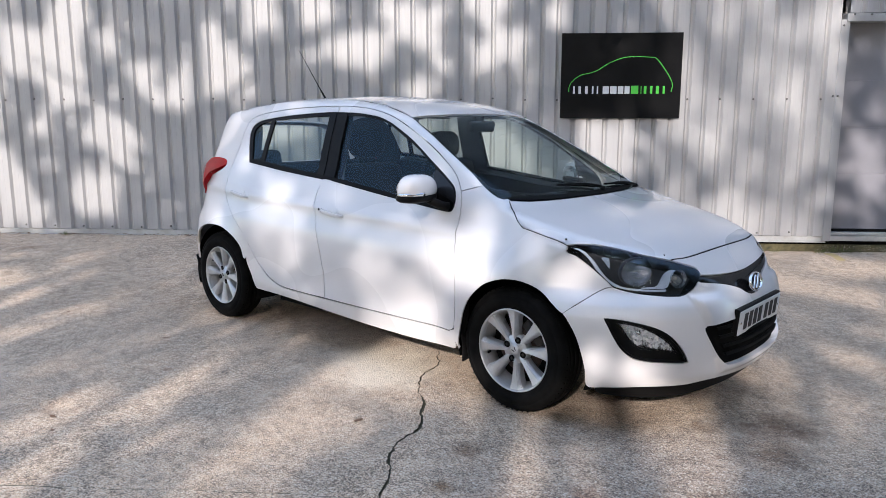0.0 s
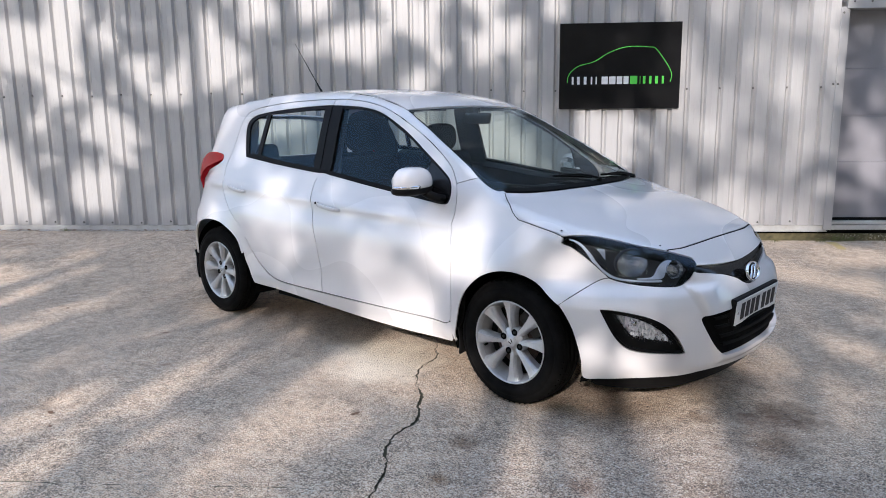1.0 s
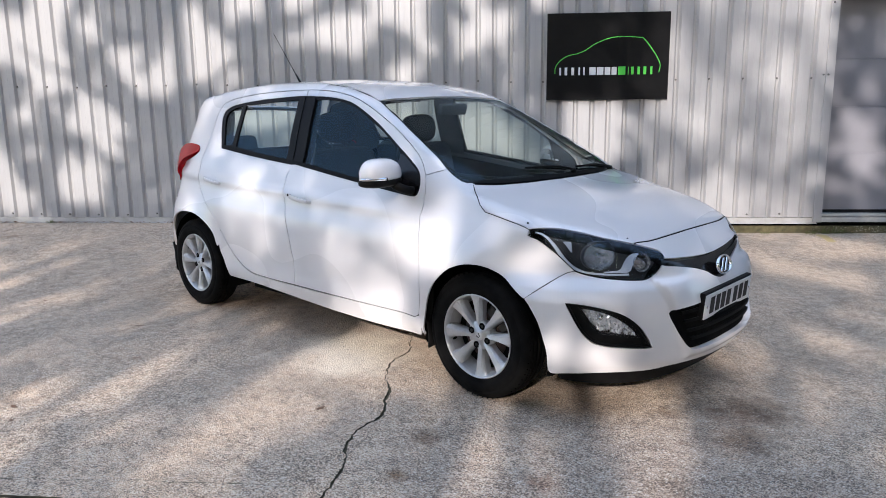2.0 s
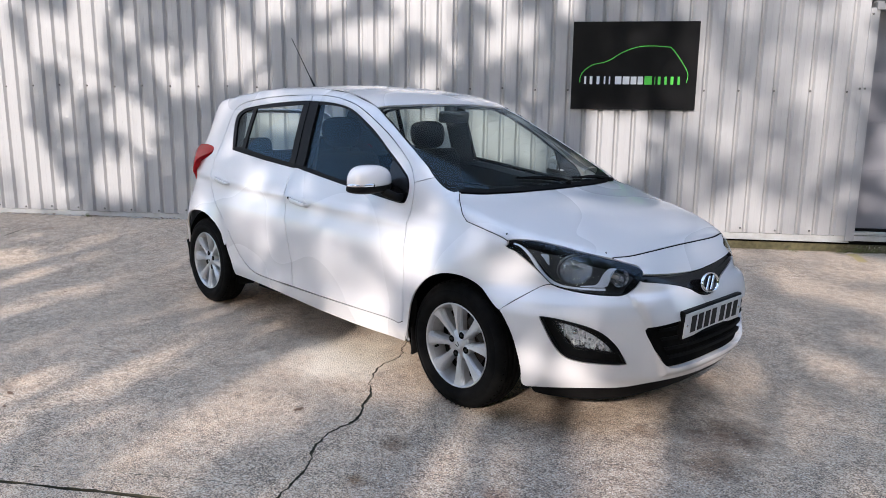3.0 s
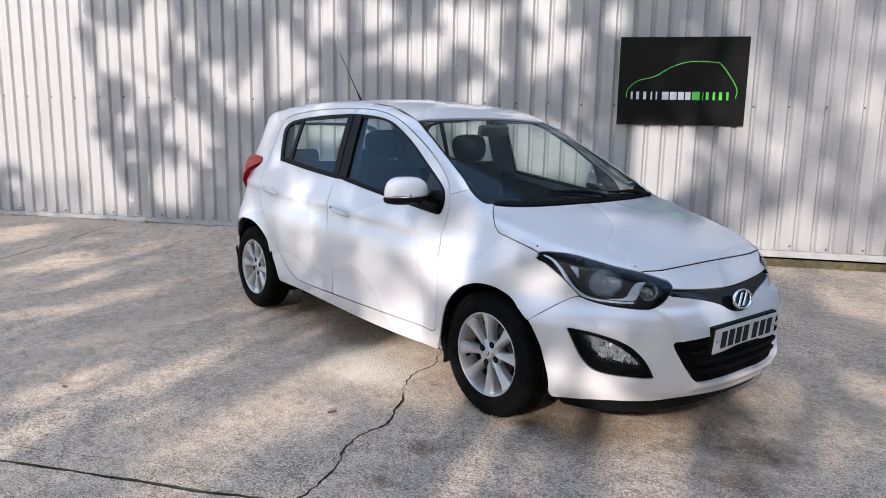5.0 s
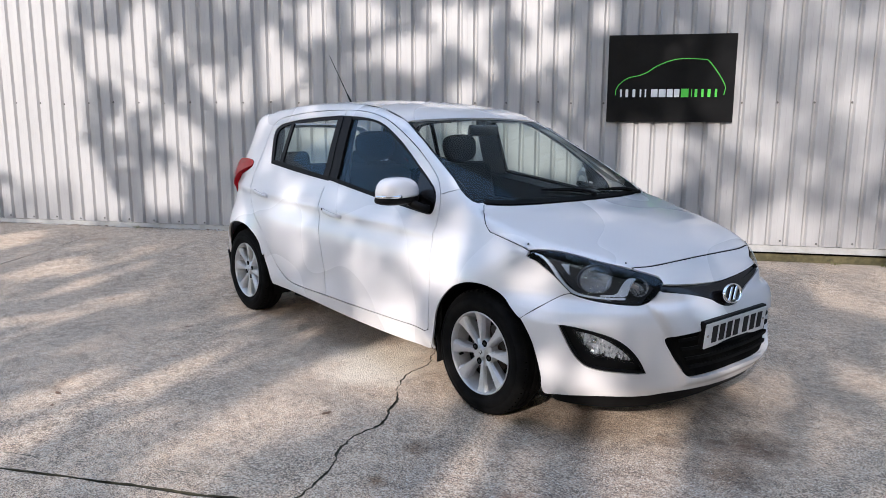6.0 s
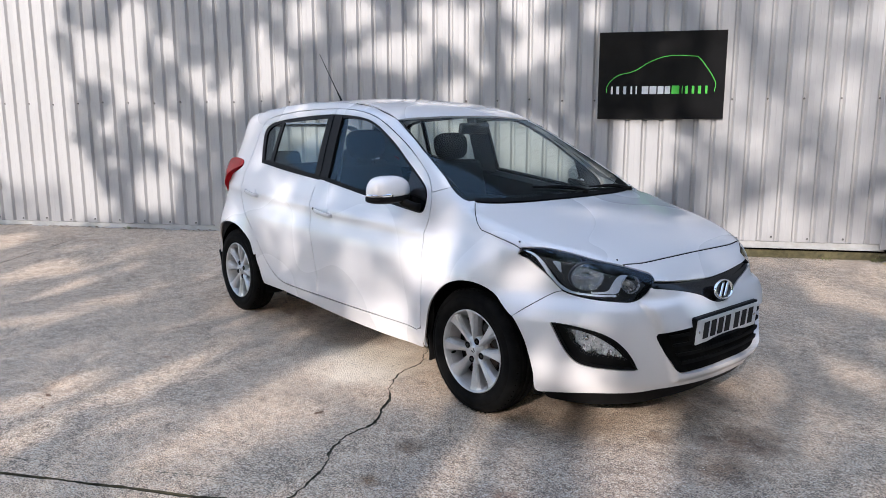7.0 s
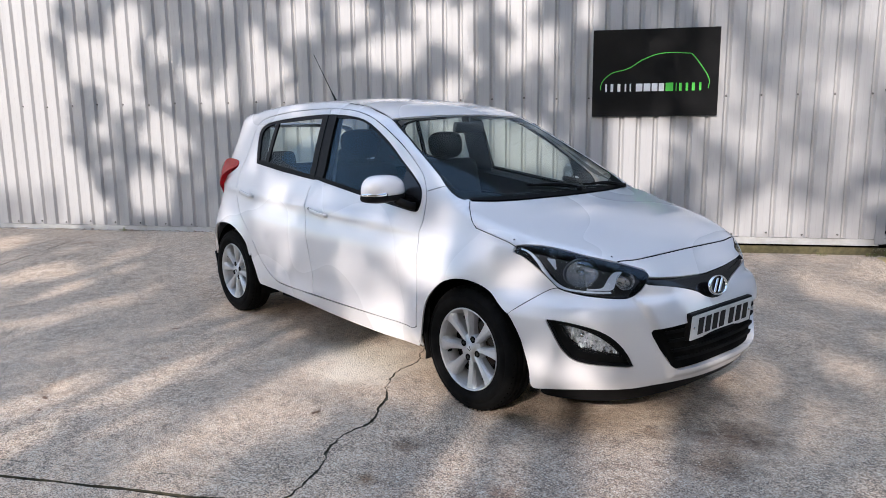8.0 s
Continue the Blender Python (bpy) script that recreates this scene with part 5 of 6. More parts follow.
joint = np.array([wall_xy(u, -5.27 + 0.006 * math.sin(u * 5) + s * max(.002, .009 + .009 * noise.noise((u * 6, s * 3.0, .5)) + .006 * noise.noise((u * 23, s * 3.0, 2.5)))) for s, us in ((1, np.arange(-7, 7, .025)), (-1, np.arange(7, -7, -.025))) for u in us])
big = np.array([(-400, -400), (400, -400), (400, 400), (-400, 400)], float)
near_pts = np.concatenate([np.array([(x, y) for x in np.arange(-1.90, -1.48, .018) for y in np.arange(-2.46, -2.06, .018)]), np.array([(x, y) for x in np.arange(-11, 5, .22) for y in np.arange(-8, 8, .22)])])
far_pts = np.array([(x, y) for x in np.arange(-390, 400, 40.0) for y in np.arange(-390, 400, 40.0) if max(abs(x), abs(y)) > 14])
v2, f2 = fill(big, (crack_main, crack_far, crack_side, joint), 1000, np.concatenate([near_pts, far_pts]), .03)
gv = [(p[0], p[1], ground_height(p[0], p[1])) for p in v2]
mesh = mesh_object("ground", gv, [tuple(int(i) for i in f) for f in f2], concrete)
tagged(mesh, "weathered grey concrete yard with exposed aggregate and cracks", "ground", kind="structure")
for nm, lp, deep in (("ground_crack", crack_main, .011), ("ground_crack", crack_far, .008), ("ground_crack", crack_side, .0015), ("slab_joint", joint, .02)):
    n = len(lp)
    vs = [(p[0], p[1], ground_height(p[0], p[1])) for p in lp] + [(p[0], p[1], ground_height(p[0], p[1]) - deep) for p in lp]
    fs = [(i, (i + 1) % n, n + (i + 1) % n, n + i) for i in range(n)] + [(n + i, n + i + 1, n + n - 2 - i, n + n - 1 - i) for i in range(n // 2 - 1)]
    tagged(mesh_object(nm, vs, fs, dirt, mesh, smooth=False), "dark dirt-filled crack in the concrete")

# corrugated wall
sheet = material("grey_painted_sheet", (0.55, 0.555, 0.55), 0.45, 0.0, 0.1)
g = Graph(sheet)
runs = g.noise(2.5, 5, 0.6, g.scaled((6.0, 6.0, 0.35)))
stain = g.noise(1.3, 5, 0.6)
c = g.mix(g.ramp(runs, (0.42, 0.0), (0.75, 0.6)), (0.355, 0.350, 0.346), (0.305, 0.300, 0.296))
c = g.mix(g.ramp(stain, (0.5, 0.0), (0.8, 0.35)), c, (0.33, 0.33, 0.325))
g.base(c)
g.rough(g.ramp(runs, (0.3, 0.38), (0.7, 0.55)))
g.normal(g.bump(g.noise(3.0, 2, 0.5, g.scaled((1, 1, 0.4))), 0.12, 0.02))
flash_mat = worn(material("cream_flashing", (0.6, 0.6, 0.58), 0.5), (0.44, 0.44, 0.43), (0.30, 0.29, 0.26), 7, 90, 0.1)
door_grey = worn(material("grey_door_skin", (0.27, 0.265, 0.285), 0.5), (0.225, 0.22, 0.24), (0.195, 0.19, 0.205), 3, 200, 0.04)
rough_stone = worn(material("pebbly_plinth", (0.25, 0.22, 0.16), 0.95), (0.13, 0.115, 0.060), (0.045, 0.042, 0.022), 22, 60, 1.0)
screw_mat = worn(material("dark_screw_cap", (0.09, 0.09, 0.09), 0.5), (0.08, 0.08, 0.08), (0.14, 0.13, 0.12), 40, 200, 0.1)
PITCH, PHASE = 0.1622, 1.395
TOP, BOTTOM = 6.05, .20


def corrugated(u0, u1, z0, z1):
    """One run of box-profile sheet with narrow valleys; the pans' face at v = 0."""
    k = math.ceil((u0 - PHASE) / PITCH) - 1
    pts = [(u0, 0.0)]
    while True:
        a = PHASE + k * PITCH
        k += 1
        if a > u1 + .1:
            break
        for du, dv in ((0, 0), (.019, .028), (.036, .028), (.055, 0), (.104, 0), (.107, .0008), (.110, 0)):
            if u0 + .002 < a + du < u1 - .002:
                pts.append((a + du, dv))
    pts.append((u1, 0.0))
    bm = bmesh.new()
    zs = (z0, (z0 + z1) / 2, z1)
    rows = [[bm.verts.new((u, v, z)) for u, v in pts] for z in zs]
    back = [[bm.verts.new((u, .10, z)) for u in (u0, u1)] for z in (z0, z1)]
    for r0, r1 in zip(rows, rows[1:]):
        for i in range(len(pts) - 1):
            bm.faces.new((r0[i], r0[i + 1], r1[i + 1], r1[i]))
    bm.faces.new((back[0][1], back[0][0], back[1][0], back[1][1]))
    for z, r in ((0, rows[0]), (1, rows[-1])):
        bm.faces.new((*r, back[z][1], back[z][0]))
    return bm


DOOR_L, DOOR_R, DOOR_TOP = 2.755, 6.2, 2.305
wall = thing("wall_corrugated", WALL, "pale grey corrugated metal wall in dappled sunlight", "wall", kind="structure")
SHEETS = [PHASE + PITCH * k + .075 for k in range(-104, 9, 6)]
edges = [-15.2] + [s for s in SHEETS if -15.0 < s < DOOR_L - .12] + [DOOR_L - .075]
for i in range(len(edges) - 1):
    ob = part("wall_sheet", corrugated(edges[i], edges[i + 1] - .0015, BOTTOM, TOP), sheet, wall)
    ob.location.y = 0.0012 * (i % 2)
ob = part("wall_sheet", corrugated(DOOR_L + .0, DOOR_R, DOOR_TOP + .085, TOP), sheet, wall)
part("wall_sheet", corrugated(DOOR_R + .002, 12.0, BOTTOM, TOP), sheet, wall)
bm = block(-15.2, DOOR_L - .04, .004, .06, .138, .196, .003)
block(-15.2, DOOR_L - .04, -.012, .06, .134, .142, .002, bm=bm)
part("base_flashing", bm, flash_mat, wall, "cream folded drip flashing at the foot of the wall")
part("corner_trim", block(DOOR_L - .078, DOOR_L + .004, -.012, .14, .150, DOOR_TOP + .02, .004), sheet, wall, "pale folded jamb trim")
bm = block(DOOR_L - .03, DOOR_R + .02, -.028, .16, DOOR_TOP, DOOR_TOP + .075, .004)
part("lintel_trim", bm, sheet, wall)
part("plinth", block(-3.2, 12, .035, .25, -.1, .108, .010), rough_stone, wall, "pebbly concrete plinth stained yellow green")
# the building behind, so that the wall closes
part("back_wall", block(-15.2, 12, 7.8, 8.0, 0, TOP), sheet, wall)
part("back_wall", block(-15.2, -15.1, .10, 8.0, 0, TOP), sheet, wall)
part("back_wall", block(11.9, 12, .10, 8.0, 0, TOP), sheet, wall)
# black strip that draws the shadow line between plinth and flashing
part("plinth_gap_shade", block(-15.1, 12, .06, .25, .10, .137), liner_black, wall)
part("wall_roof", block(-15.3, 12.1, -.035, 8.1, TOP, TOP + .09), flash_mat, wall, "pale folded eaves trim")

door = thing("door_1", WALL, "grey sectional industrial door, closed", "door", kind="structure")
zs = (.265, .835, 1.290, 1.75, 2.40)
for z0, z1 in zip(zs, zs[1:]):
    part("door_panel", block(DOOR_L - .02, DOOR_R, .105, .145, z0 + .001, z1 - .001, .002), door_grey, door)
part("door_seal", block(DOOR_L - .02, DOOR_R, .095, .15, .235, .262, .006), black_plastic, door, "black rubber bottom seal")
part("door_sill", block(DOOR_L - .02, DOOR_R, .03, .16, .205, .235, .004), flash_mat, door)
part("door_sill", block(DOOR_L - .02, DOOR_R, .01, .16, .150, .200, .004), flash_mat, door)

# fixings, each one a small domed cap
cap_v, cap_f = lathe([(.0001, -.010), (.006, -.009), (.0095, -.005), (.010, 0)], 10, "Y")
cap_mesh = None
rnd = random.Random(8)
for z, every, off, dv in ((1.575, 2, 1, .026), (.235, 2, 0, -.001), (3.1, 2, 1, .026)):
    k = -84
    while PHASE + k * PITCH < DOOR_L - .1:
        if k % every == off % every and PHASE + k * PITCH > -12:
            u = PHASE + k * PITCH + (.026 if dv > 0 else -.02) + rnd.uniform(-.004, .004)
            if cap_mesh is None:
                first = mesh_object("screw", cap_v, cap_f, screw_mat, wall)
                cap_mesh = first.data
            else:
                first = new("screw", cap_mesh)
                first.parent = wall
            first.location = (u, dv, z + rnd.uniform(-.012, .012) - .006 * (u > 0) * 0)
        k += 1
for u, z in ((2.70, 1.60), (2.655, 1.60), (2.70, 2.27), (DOOR_L + .03, 2.37), (DOOR_L + .19, 2.37)):
    first = new("screw", cap_mesh)
    first.parent = wall
    first.location = (u, -.012 if u < DOOR_L else -.03, z)

# sign
sign = thing("wall_sign", WALL, "black rectangular trade sign with green car outline, fixed to the wall", "sign")
sign_black = worn(material("matt_black_sign", (0.008, 0.008, 0.008), 0.36), (0.006, 0.006, 0.0065), (0.009, 0.009, 0.0095), 5, 200, 0.02)
sign_black.node_tree.nodes["Principled BSDF"].inputs["Specular IOR Level"].default_value = 0.10
sign_green = worn(material("bright_green_print", (0.09, 0.60, 0.06), 0.5), (0.09, 0.62, 0.06), (0.08, 0.55, 0.06), 30, 200, 0.0)
sign_white = worn(material("white_print", (0.75, 0.75, 0.75), 0.5), (0.76, 0.76, 0.76), (0.70, 0.70, 0.70), 30, 200, 0.0)
part("board", block(-.008, 1.176, -.034, -.006, 1.386, 2.214, .003), sign_black, sign)
SU, SZ = -.008, 2.214


def ribbon(points, width, name, mat):
    line = bend(points, .015, False)
    t = np.gradient(line, axis=0)
    t /= np.linalg.norm(t, axis=1)[:, None]
    n = np.stack([-t[:, 1], t[:, 0]], 1)
    vs = [(p[0], -.0375, p[1]) for p in line + n * width / 2] + [(p[0], -.0375, p[1]) for p in line - n * width / 2]
    k = len(line)
    part_ob = mesh_object(name, vs, [(i, i + 1, k + i + 1, k + i) for i in range(k - 1)], mat, sign, smooth=False)
    return part_ob


ribbon([(SU + a * 1.184, SZ - b * .828, *c) for a, b, *c in ((.068, .690), (.070, .63), (.095, .565), (.16, .495), (.255, .462, 1), (.31, .43), (.40, .35), (.52, .288), (.64, .276), (.78, .290, 1), (.82, .35), (.895, .50), (.928, .60), (.920, .69))], .0075, "car_outline", sign_green)


def letter_bar(a, b, z0, z1, mat, name):
    part(name, block(SU + a * 1.184, SU + b * 1.184, -.0385, -.034, SZ - z1 * .828, SZ - z0 * .828, .002, 1), mat, sign)


x = .098
for w in (.044, .056, .058, .040, .038):
    letter_bar(x + .006, x + .006 + (w - .016) * .55, .622, .712, sign_white, "print_bar")
    x += w
x = .352
for w in (.062, .064, .056, .052):
    letter_bar(x, x + w - .010, .622, .712, sign_white, "print_bar")
    x += w
letter_bar(.588, .648, .618, .714, sign_green, "print_bar")
x = .662
for w in (.026, .052, .048, .056, .046):
    letter_bar(x + .006, x + .006 + (w - .016) * .6, .622, .712, sign_green, "print_bar")
    x += w

# worn yellow marking on the concrete and weeds at the jamb
yellow = worn(material("worn_yellow_paint", (0.55, 0.40, 0.08), 0.8), (0.47, 0.35, 0.12), (0.36, 0.29, 0.19), 30, 120, 0.4)
rnd = random.Random(4)
vs = [(*wall_xy(u, v), ground_height(*wall_xy(u, v)) + .004) for u, v in ((2.66, -.42), (2.68, -.25), (2.67, -.10), (2.72, -.06), (2.78, -.09), (2.76, -.24), (2.74, -.41), (2.70, -.45))]
tagged(mesh_object("painted_mark", vs, [tuple(range(8))], yellow, smooth=False), "worn yellow paint mark on concrete", "marking", kind="structure")


# fallen leaves and weeds
leaf_dry = worn(material("dry_brown_leaf", (0.16, 0.09, 0.05), 0.8), (0.18, 0.10, 0.055), (0.09, 0.05, 0.03), 60, 200, 0.3)
weed_green = worn(material("weed_green", (0.08, 0.11, 0.03), 0.7), (0.09, 0.12, 0.03), (0.13, 0.12, 0.05), 40, 200, 0.2)
rnd = random.Random(15)
for x, y, size in ((-3.46, -1.48, .03), (-1.53, -2.29, .03), (-.45, -1.36, .03), (-2.33, -1.32, .025), (-1.37, -2.35, .016)):
    pts = bend([(-size, 0, 1), (-size * .3, size * .38), (size * .5, size * .3), (size, 0, 1), (size * .4, -size * .34), (-size * .4, -size * .3)], .008)
    v, f = fill(pts, (), .012)
    turn = Matrix.Rotation(rnd.uniform(0, 6.28), 4, "Z")
    leaf = mesh_object("fallen_leaf", [turn @ Vector((p[0], p[1], .003 + 5 * p[1] ** 2 + 2.5 * p[0] ** 2)) for p in v], [tuple(int(i) for i in t) for t in f], leaf_dry)
    leaf.location = (x, y, ground_height(x, y) + .001)
    tagged(leaf, "curled dry brown leaf lying on the concrete", "leaf", "fallen leaves")
for u, v0, n, h in ((2.80, -.015, 26, .085), (2.66, -.035, 12, .05), (2.95, .0, 14, .06), (2.2, -.03, 8, .04), (-5.3, -.05, 9, .05)):
    vs, fs = [], []
    for i in range(n):
        du, dv, a, b = rnd.gauss(0, .035), rnd.gauss(0, .010), rnd.uniform(-.04, .04), rnd.uniform(-.05, .0)
        hh = h * rnd.uniform(.4, 1.1)
        q = len(vs)
        vs += [(du - .004, dv, 0), (du + .004, dv, 0), (du + a * .5 + .004, dv + b * .5, hh * .6), (du + a * .5 - .004, dv + b * .5, hh * .6), (du + a, dv + b, hh)]
        fs += [(q, q + 1, q + 2, q + 3), (q + 3, q + 2, q + 4)]
    p = wall_xy(u, v0)
    tuft = mesh_object("weed", vs, fs, weed_green, smooth=False)
    tuft.matrix_world = Matrix.Translation((p[0], p[1], ground_height(*p) - .003)) @ pose(0, 0, 0, 0, 0, 38.37)
    tagged(tuft, "small green weed growing at the foot of the wall", "weed", "weeds along the wall")


# stones of the exposed aggregate under the door
rnd = random.Random(61)
pebble_mat = material("pale_pebbles", (0.4, 0.36, 0.28), 0.8)
g = Graph(pebble_mat)
geo = g.t.nodes.new("ShaderNodeNewGeometry")
g.base(g.mix(geo.outputs["Random Per Island"], (0.09, 0.075, 0.045), (0.40, 0.36, 0.27)))
vs, fs = [], []
for i in range(620):
    c, r = Vector((rnd.uniform(2.66, 5.2), .036, rnd.uniform(.045, .104))), rnd.uniform(.004, .009)
    q = len(vs)
    vs += [WALL @ (c + Vector(d) * r * rnd.uniform(.7, 1.2)) for d in ((1, 0, 0), (0, 0, 1), (-1, 0, 0), (0, 0, -1), (0, -.7, 0))]
    fs += [(q + k, q + 4, q + (k + 1) % 4) for k in range(4)]
tagged(mesh_object("pebbles", vs, fs, pebble_mat, smooth=False), "pale rounded pebbles showing in the concrete plinth under the door", "pebbles", kind="stuff")

# leaf litter and dirt blown against the foot of the wall
rnd = random.Random(44)
vs, fs = [], []
for i in range(520):
    u = rnd.choice((-7.4, -6.9, -6.2, -5.9, -5.2, -4.6, -3.9, -3.1, -2.4)) + rnd.gauss(0, .16) if i % 3 else rnd.uniform(-9, 2.6)
    v = -.012 - abs(rnd.gauss(0, .022))
    x, y = wall_xy(u, v)
    c = Vector((x, y, ground_height(x, y) + rnd.uniform(.003, .012)))
    turn = Matrix.Rotation(rnd.uniform(0, 6.28), 3, "Z") @ Matrix.Rotation(rnd.uniform(-.6, .6), 3, "X")
    a, b = rnd.uniform(.008, .024), rnd.uniform(.005, .011)
    q = len(vs)
    vs += [c + turn @ Vector(p) for p in ((-a, 0, 0), (0, -b, .002), (a, 0, .005), (0, b, .002))]
    fs += [(q, q + 1, q + 2), (q, q + 2, q + 3)]
tagged(mesh_object("leaf_litter", vs, fs, leaf_dry, smooth=False), "dry brown leaf litter blown against the foot of the wall", "leaf litter", kind="stuff")


# ---- trees across the yard, behind the camera: their gaps let the low sun through in patches ----
leaf_mat = material("green_leaves", (0.07, 0.10, 0.03), 0.6)
g = Graph(leaf_mat)
geo = g.t.nodes.new("ShaderNodeNewGeometry")
g.base(g.mix(geo.outputs["Random Per Island"], (0.045, 0.075, 0.02), (0.11, 0.14, 0.045)))
bark = worn(material("grey_bark", (0.10, 0.085, 0.07), 0.9), (0.11, 0.095, 0.08), (0.06, 0.05, 0.04), 8, 40, 0.8)
S_AX = Vector((-math.sin(radians(SUN_AZ)), math.cos(radians(SUN_AZ)), 0))
H_AX = Vector((-math.sin(radians(SUN_EL)) * math.cos(radians(SUN_AZ)), -math.sin(radians(SUN_EL)) * math.sin(radians(SUN_AZ)), math.cos(radians(SUN_EL))))
# gaps in the crowns: across, up, half length, half width, turn in degrees
GAPS_YARD = ((-1.14, -.12, .36, .24, 21), (-1.38, -.41, .22, .15, 33), (-2.45, -.50, .13, .07, 68), (-2.12, -.70, .06, .05, -8), (-2.13, -.32, .15, .08, 80), (-3.69, .11, .12, .09, -84), (-3.90, -.11, .13, .10, -6), (-4.37, .25, .12, .10, -85), (-5.10, .41, .18, .16, -3), (-6.48, .80, .29, .13, -18), (-1.30, -.77, .11, .03, 7), (.22, -.20, .06, .04, 11), (.35, -.30, .06, .04, 39), (1.58, 1.03, .20, .13, 13), (1.92, .86, .20, .10, 5), (-.68, -.13, .13, .07, -9), (-.35, -.52, .13, .08, 4))
GAPS_WALL = ((-5.62, 3.09, .48, .20, 73), (-5.21, 2.28, .20, .14, 25), (-5.09, 2.09, .10, .08, 15), (-5.36, 1.69, .28, .16, 22), (-4.78, 2.84, .13, .09, 15), (-4.45, 2.70, .25, .10, 30), (-5.14, 3.12, .08, .08, 80), (-4.12, 3.04, .40, .16, 69), (-3.82, 2.92, .25, .12, -51), (-3.51, 3.52, .14, .12, 62), (-2.93, 3.52, .15, .14, 15), (-2.70, 3.19, .16, .09, 16), (-2.42, 3.26, .16, .11, -17), (-2.08, 3.51, .17, .14, -77), (-1.84, 3.34, .11, .10, -37), (-1.29, 3.23, .13, .09, 49), (-1.05, 3.35, .15, .11, -11), (-1.88, 2.88, .12, .10, 80), (-1.23, 3.68, .16, .09, 7))
GAPS_FAR = ((-.10, 2.38, .34, .26, -85), (.13, 2.52, .24, .08, -86), (1.03, 2.54, .12, .11, -20), (1.22, 2.05, .11, .10, -57), (1.18, 1.84, .29, .10, 8), (1.78, 3.02, .22, .09, -81), (.70, 3.24, .10, .07, 76), (2.01, 3.72, .16, .11, 42), (2.59, 2.48, .24, .13, -78), (2.58, 3.05, .08, .06, -57), (2.47, 2.74, .09, .06, -52), (-6.05, 3.02, .24, .22, 33), (-5.64, 2.64, .22, .09, 8), (-5.92, 2.32, .09, .09, 69), (-6.36, 1.62, .37, .13, 84), (-6.10, 1.41, .13, .11, 56), (-.54, 3.62, .10, .07, -89))
GAPS_MORE = ((1.45, .15, .09, .06, -57), (.42, -.41, .22, .11, 82), (2.2, 1.38, .30, .16, 0), (.08, -.05, .12, .05, -11), (-.47, -.07, .12, .05, -60), (-1.22, 2.42, .40, .17, -15), (-1.95, 2.48, .14, .12, 0), (-3.4, 2.38, .35, .08, 0))
# places where the leaves are only thin
THIN = ((-1.03, .38, .32, .25, 2), (-2.01, .72, .25, .15, -66), (-.59, .53, .11, .07, -71), (-.34, .51, .12, .08, -84), (-.86, .72, .08, .05, 51), (-1.26, -.65, .15, .05, -8), (1.23, -.13, .14, .07, 22), (-2.68, .18, .10, .06, 45), (-4.73, .84, .17, .09, 10), (.26, -.39, .06, .05, 0), (.95, .0, .07, .05, 10), (-6.9, 1.40, .65, .25, 0))


def nearness(s, h, spot, margin):
    """One at a gap's middle, zero at its edge, below zero outside."""
    a, b, w, t, turn = spot
    c, d = math.cos(radians(turn)), math.sin(radians(turn))
    x, y = (s - a) * c + (h - b) * d, (h - b) * c - (s - a) * d
    return 1 - math.sqrt((x / (w + margin)) ** 2 + (y / (t + margin)) ** 2)


def openness(s, h):
    """Above zero where the crowns let the sun through."""
    best = -1.0
    for group in (GAPS_YARD, GAPS_WALL, GAPS_FAR, GAPS_MORE):
        for spot in group:
            if abs(s - spot[0]) < 1.2:
                best = max(best, nearness(s, h, spot, .062))
    # clear sky beyond the last crown
    best = max(best, (-6.40 + .20 * noise.noise((h * 1.3, 3.1, 0)) - s) * 1.6 if 1.62 < h < 6.0 else -1)
    rough = .30 * noise.noise((s * 3.1, h * 3.1, 7.7)) + .18 * noise.noise((s * 7.3, h * 7.3, 2.2))
    if h < 1.05:
        return best + rough * .5
    spots = noise.noise((s * 2.2, h * 2.2, 1.5)) + .5 * noise.noise((s * 5.0, h * 5.0, 4.5)) - (.78 if -6.4 < s < 3 and h < 4 else .55)
    return max(best + rough * .7, spots)


def leafy(spots, name_parent, rnd, big=1.0):
    """A mass of single leaves at the given spots, facing roughly along a direction."""
    vs, fs = [], []
    for c, face in spots:
        n = (face + Vector((rnd.gauss(0, .7), rnd.gauss(0, .7), rnd.gauss(0, .7)))).normalized()
        a = n.orthogonal().normalized()
        a.rotate(Matrix.Rotation(rnd.uniform(0, 6.3), 3, n))
        b = n.cross(a)
        L, Wd = rnd.uniform(.10, .19) * big, rnd.uniform(.05, .095) * big
        q = len(vs)
        vs += [c - a * L, c + b * Wd - a * L * .1 + n * .02, c + a * L, c - b * Wd - a * L * .1 + n * .02]
        fs += [(q, q + 1, q + 2), (q, q + 2, q + 3)]
    return vs, fs


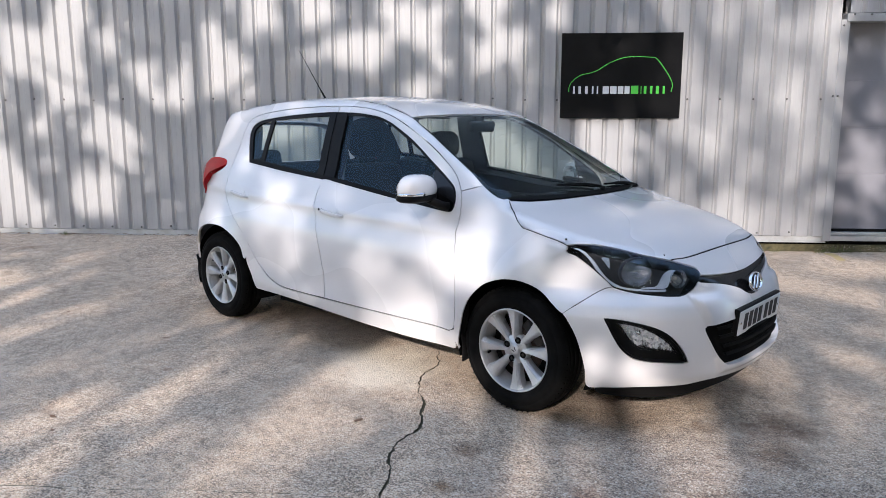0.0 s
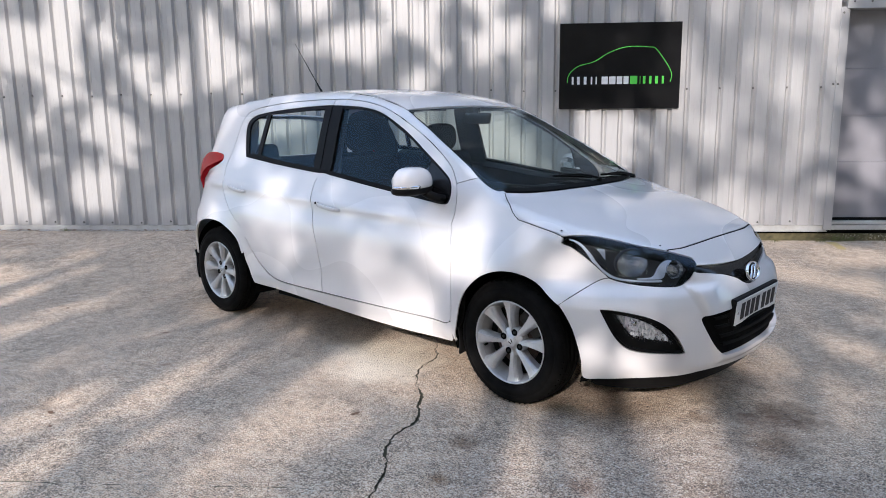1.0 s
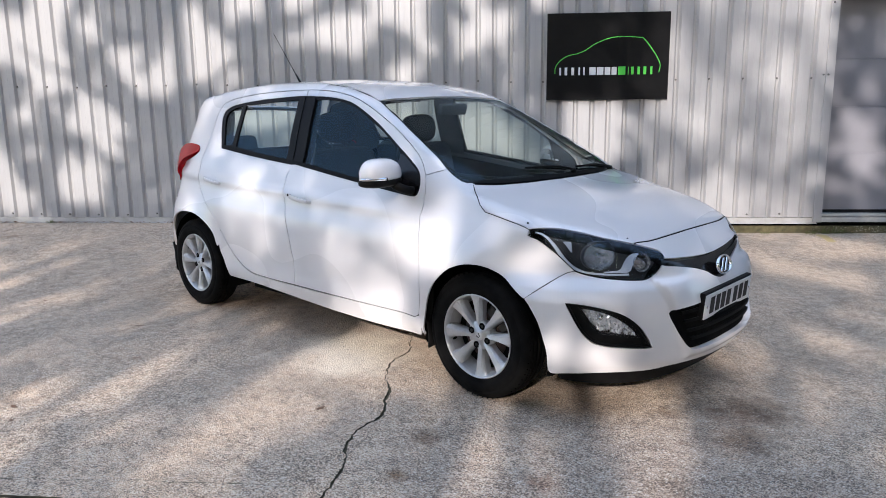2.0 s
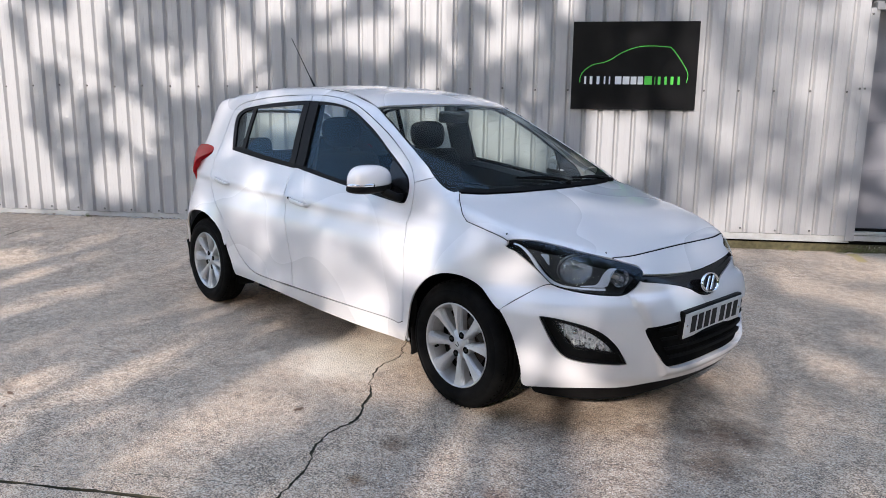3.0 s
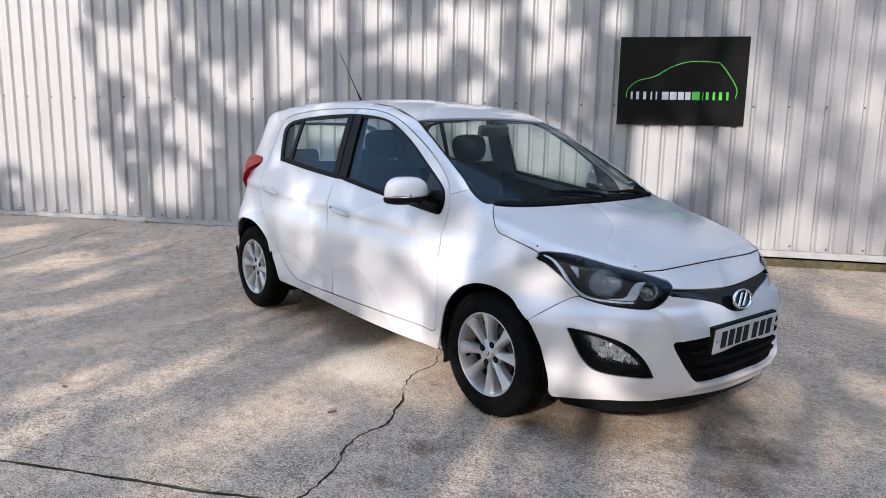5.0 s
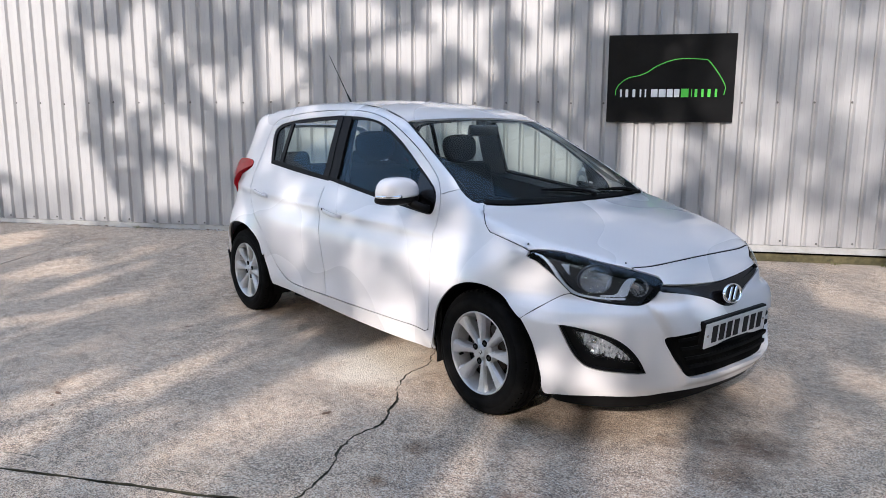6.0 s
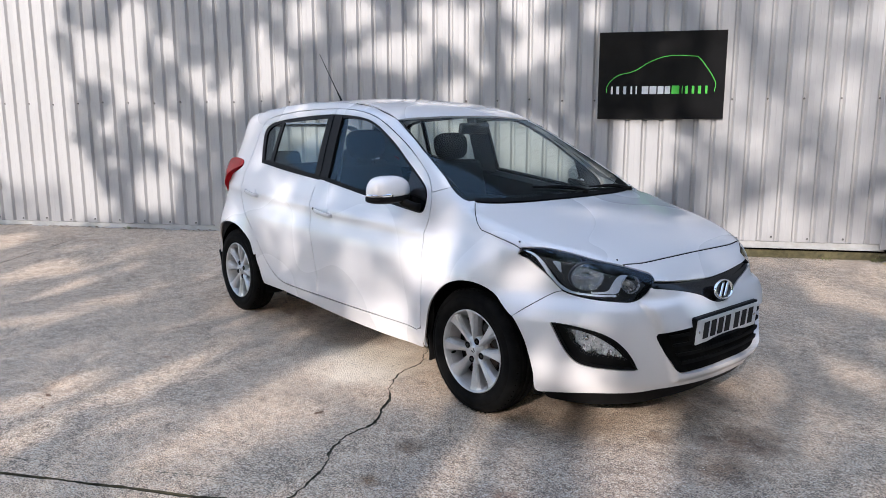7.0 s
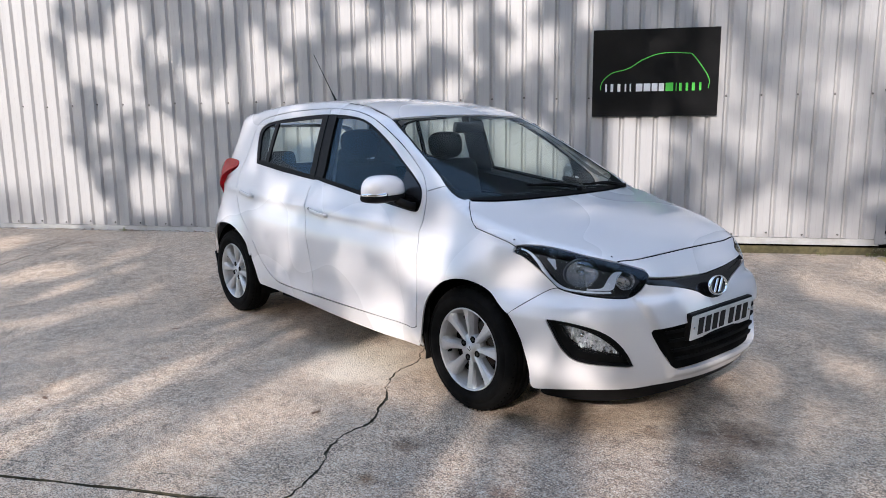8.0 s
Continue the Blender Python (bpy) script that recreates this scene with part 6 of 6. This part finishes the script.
rnd = random.Random(12)
TREES = [(-10.5, 13.4), (-4.2, 13.0), (-.4, 13.6), (3.6, 12.4), (9.2, 13.2), (-1.6, 25.0)]
crowns = [([], []) for _ in TREES]
for i in range(78000):
    s, h, k = rnd.uniform(-15.0, 13.0), rnd.uniform(-2.6, 10.4), rnd.gauss(13.0, .7)
    if h > 8.4 and rnd.random() < (h - 8.4) / 2.2 or h < -1.2 and rnd.random() < (-1.2 - h) / 1.5:
        continue
    if openness(s, h) > 0.0:
        continue
    sparse = .25 if h < -.1 and s < .1 else .05
    # leaves of thin places go to a sparse unseen tree, added far behind
    thin = .45 < s < 2.15 and 1.15 < h < 4.5 or any(nearness(s, h, spot, .06) > 0 for spot in THIN)
    if rnd.random() < (.66 if thin else sparse):
        continue
    # the greater distance softens the sun patches on the car
    k += 12 if thin else 0
    c = S_AX * s + H_AX * h + to_sun * k
    if c.z < 2.2:
        continue
    n = (to_sun + Vector((rnd.gauss(0, .7), rnd.gauss(0, .7), rnd.gauss(0, .7)))).normalized()
    a = n.orthogonal().normalized()
    a.rotate(Matrix.Rotation(rnd.uniform(0, 6.3), 3, n))
    b = n.cross(a)
    L, Wd = rnd.uniform(.09, .17), rnd.uniform(.045, .09)
    which = 5 if thin else min(range(5), key=lambda q: abs(TREES[q][0] - s))
    vs, fs = crowns[which]
    q = len(vs)
    vs += [tuple(c - a * L), tuple(c + b * Wd - a * L * .1 + n * .02), tuple(c + a * L), tuple(c - b * Wd - a * L * .1 + n * .02)]
    fs += [(q, q + 1, q + 2), (q, q + 2, q + 3)]
for (s, k), (vs, fs) in zip(TREES, crowns):
    foot = S_AX * s + to_sun * (k + .6)
    foot.z = 0
    top = S_AX * s + H_AX * 7.0 + to_sun * (k + .6)
    tree = thing("tree", Matrix.Translation(foot), "broad-leaved tree with a full green crown and gaps", "tree", "trees across the yard")
    mesh_object("crown", [Vector(v) - foot for v in vs], fs, leaf_mat, tree, smooth=False)
    pts = [Vector((0, 0, 0)), Vector((.05, .03, 1.6)), Vector((-.05, .05, 3.2)), (top - foot) * .75]
    mesh_object("trunk", *tube(pts, .20, 12, .07), bark, tree)
    for j in range(9):
        t = rnd.uniform(.35, .95)
        st = pts[1].lerp(pts[3], t)
        en = st + S_AX * rnd.uniform(-1.9, 1.9) + H_AX * rnd.uniform(.2, 1.3)
        mesh_object("limb", *tube([st, st.lerp(en, .5) + Vector((0, 0, .15)), en], .055, 7, .015), bark, tree)

# unseen, added: a hedge under the trees, and more trees closing the yard ahead of the car's nose
# they keep the bright horizon off the car's paint and lamps
hedge_rnd = random.Random(31)
flat_sun = Vector((to_sun.x, to_sun.y, 0)).normalized()
for origin, along, face, n, length, low, high, nm in ((flat_sun * 13.6, S_AX, flat_sun, 13000, 17.0, .05, 3.4, "hedge"), (Vector((12.0, 1.0, 0)), Vector((0, 1, 0)), Vector((1, 0, 0)), 9000, 11.0, .05, 3.2, "hedge"), (Vector((12.6, 2.0, 0)), Vector((0, 1, 0)), Vector((1, 0, 0)), 13000, 11.0, 2.6, 8.5, "tree")):
    spots = []
    for i in range(n):
        t, z = hedge_rnd.uniform(-length, length), hedge_rnd.uniform(low, high)
        if z > high - .8 - .7 * noise.noise((t * .5, high, 3.3)) and hedge_rnd.random() < .7:
            continue
        spots.append((along * t + face * hedge_rnd.gauss(0, .35) + Vector((0, 0, z)), face))
    vs, fs = leafy(spots, nm, hedge_rnd, 1.35)
    bush = thing(nm, Matrix.Translation(origin), "unseen dense green hedge, added to block low sky light" if nm == "hedge" else "unseen broad-leaved tree with a wide green crown, added to block sky light", nm, "planting round the yard")
    mesh_object("leaves", vs, fs, leaf_mat, bush, smooth=False)
    for k in (-6.0, -1.5, 3.0, 7.0):
        st = along * k
        mesh_object("stem" if nm == "hedge" else "trunk", *tube([st, st + Vector((.06, .05, low + .9)), st + Vector((0, .1, high * .7))], .05 if nm == "hedge" else .16, 8, .03), bark, bush)
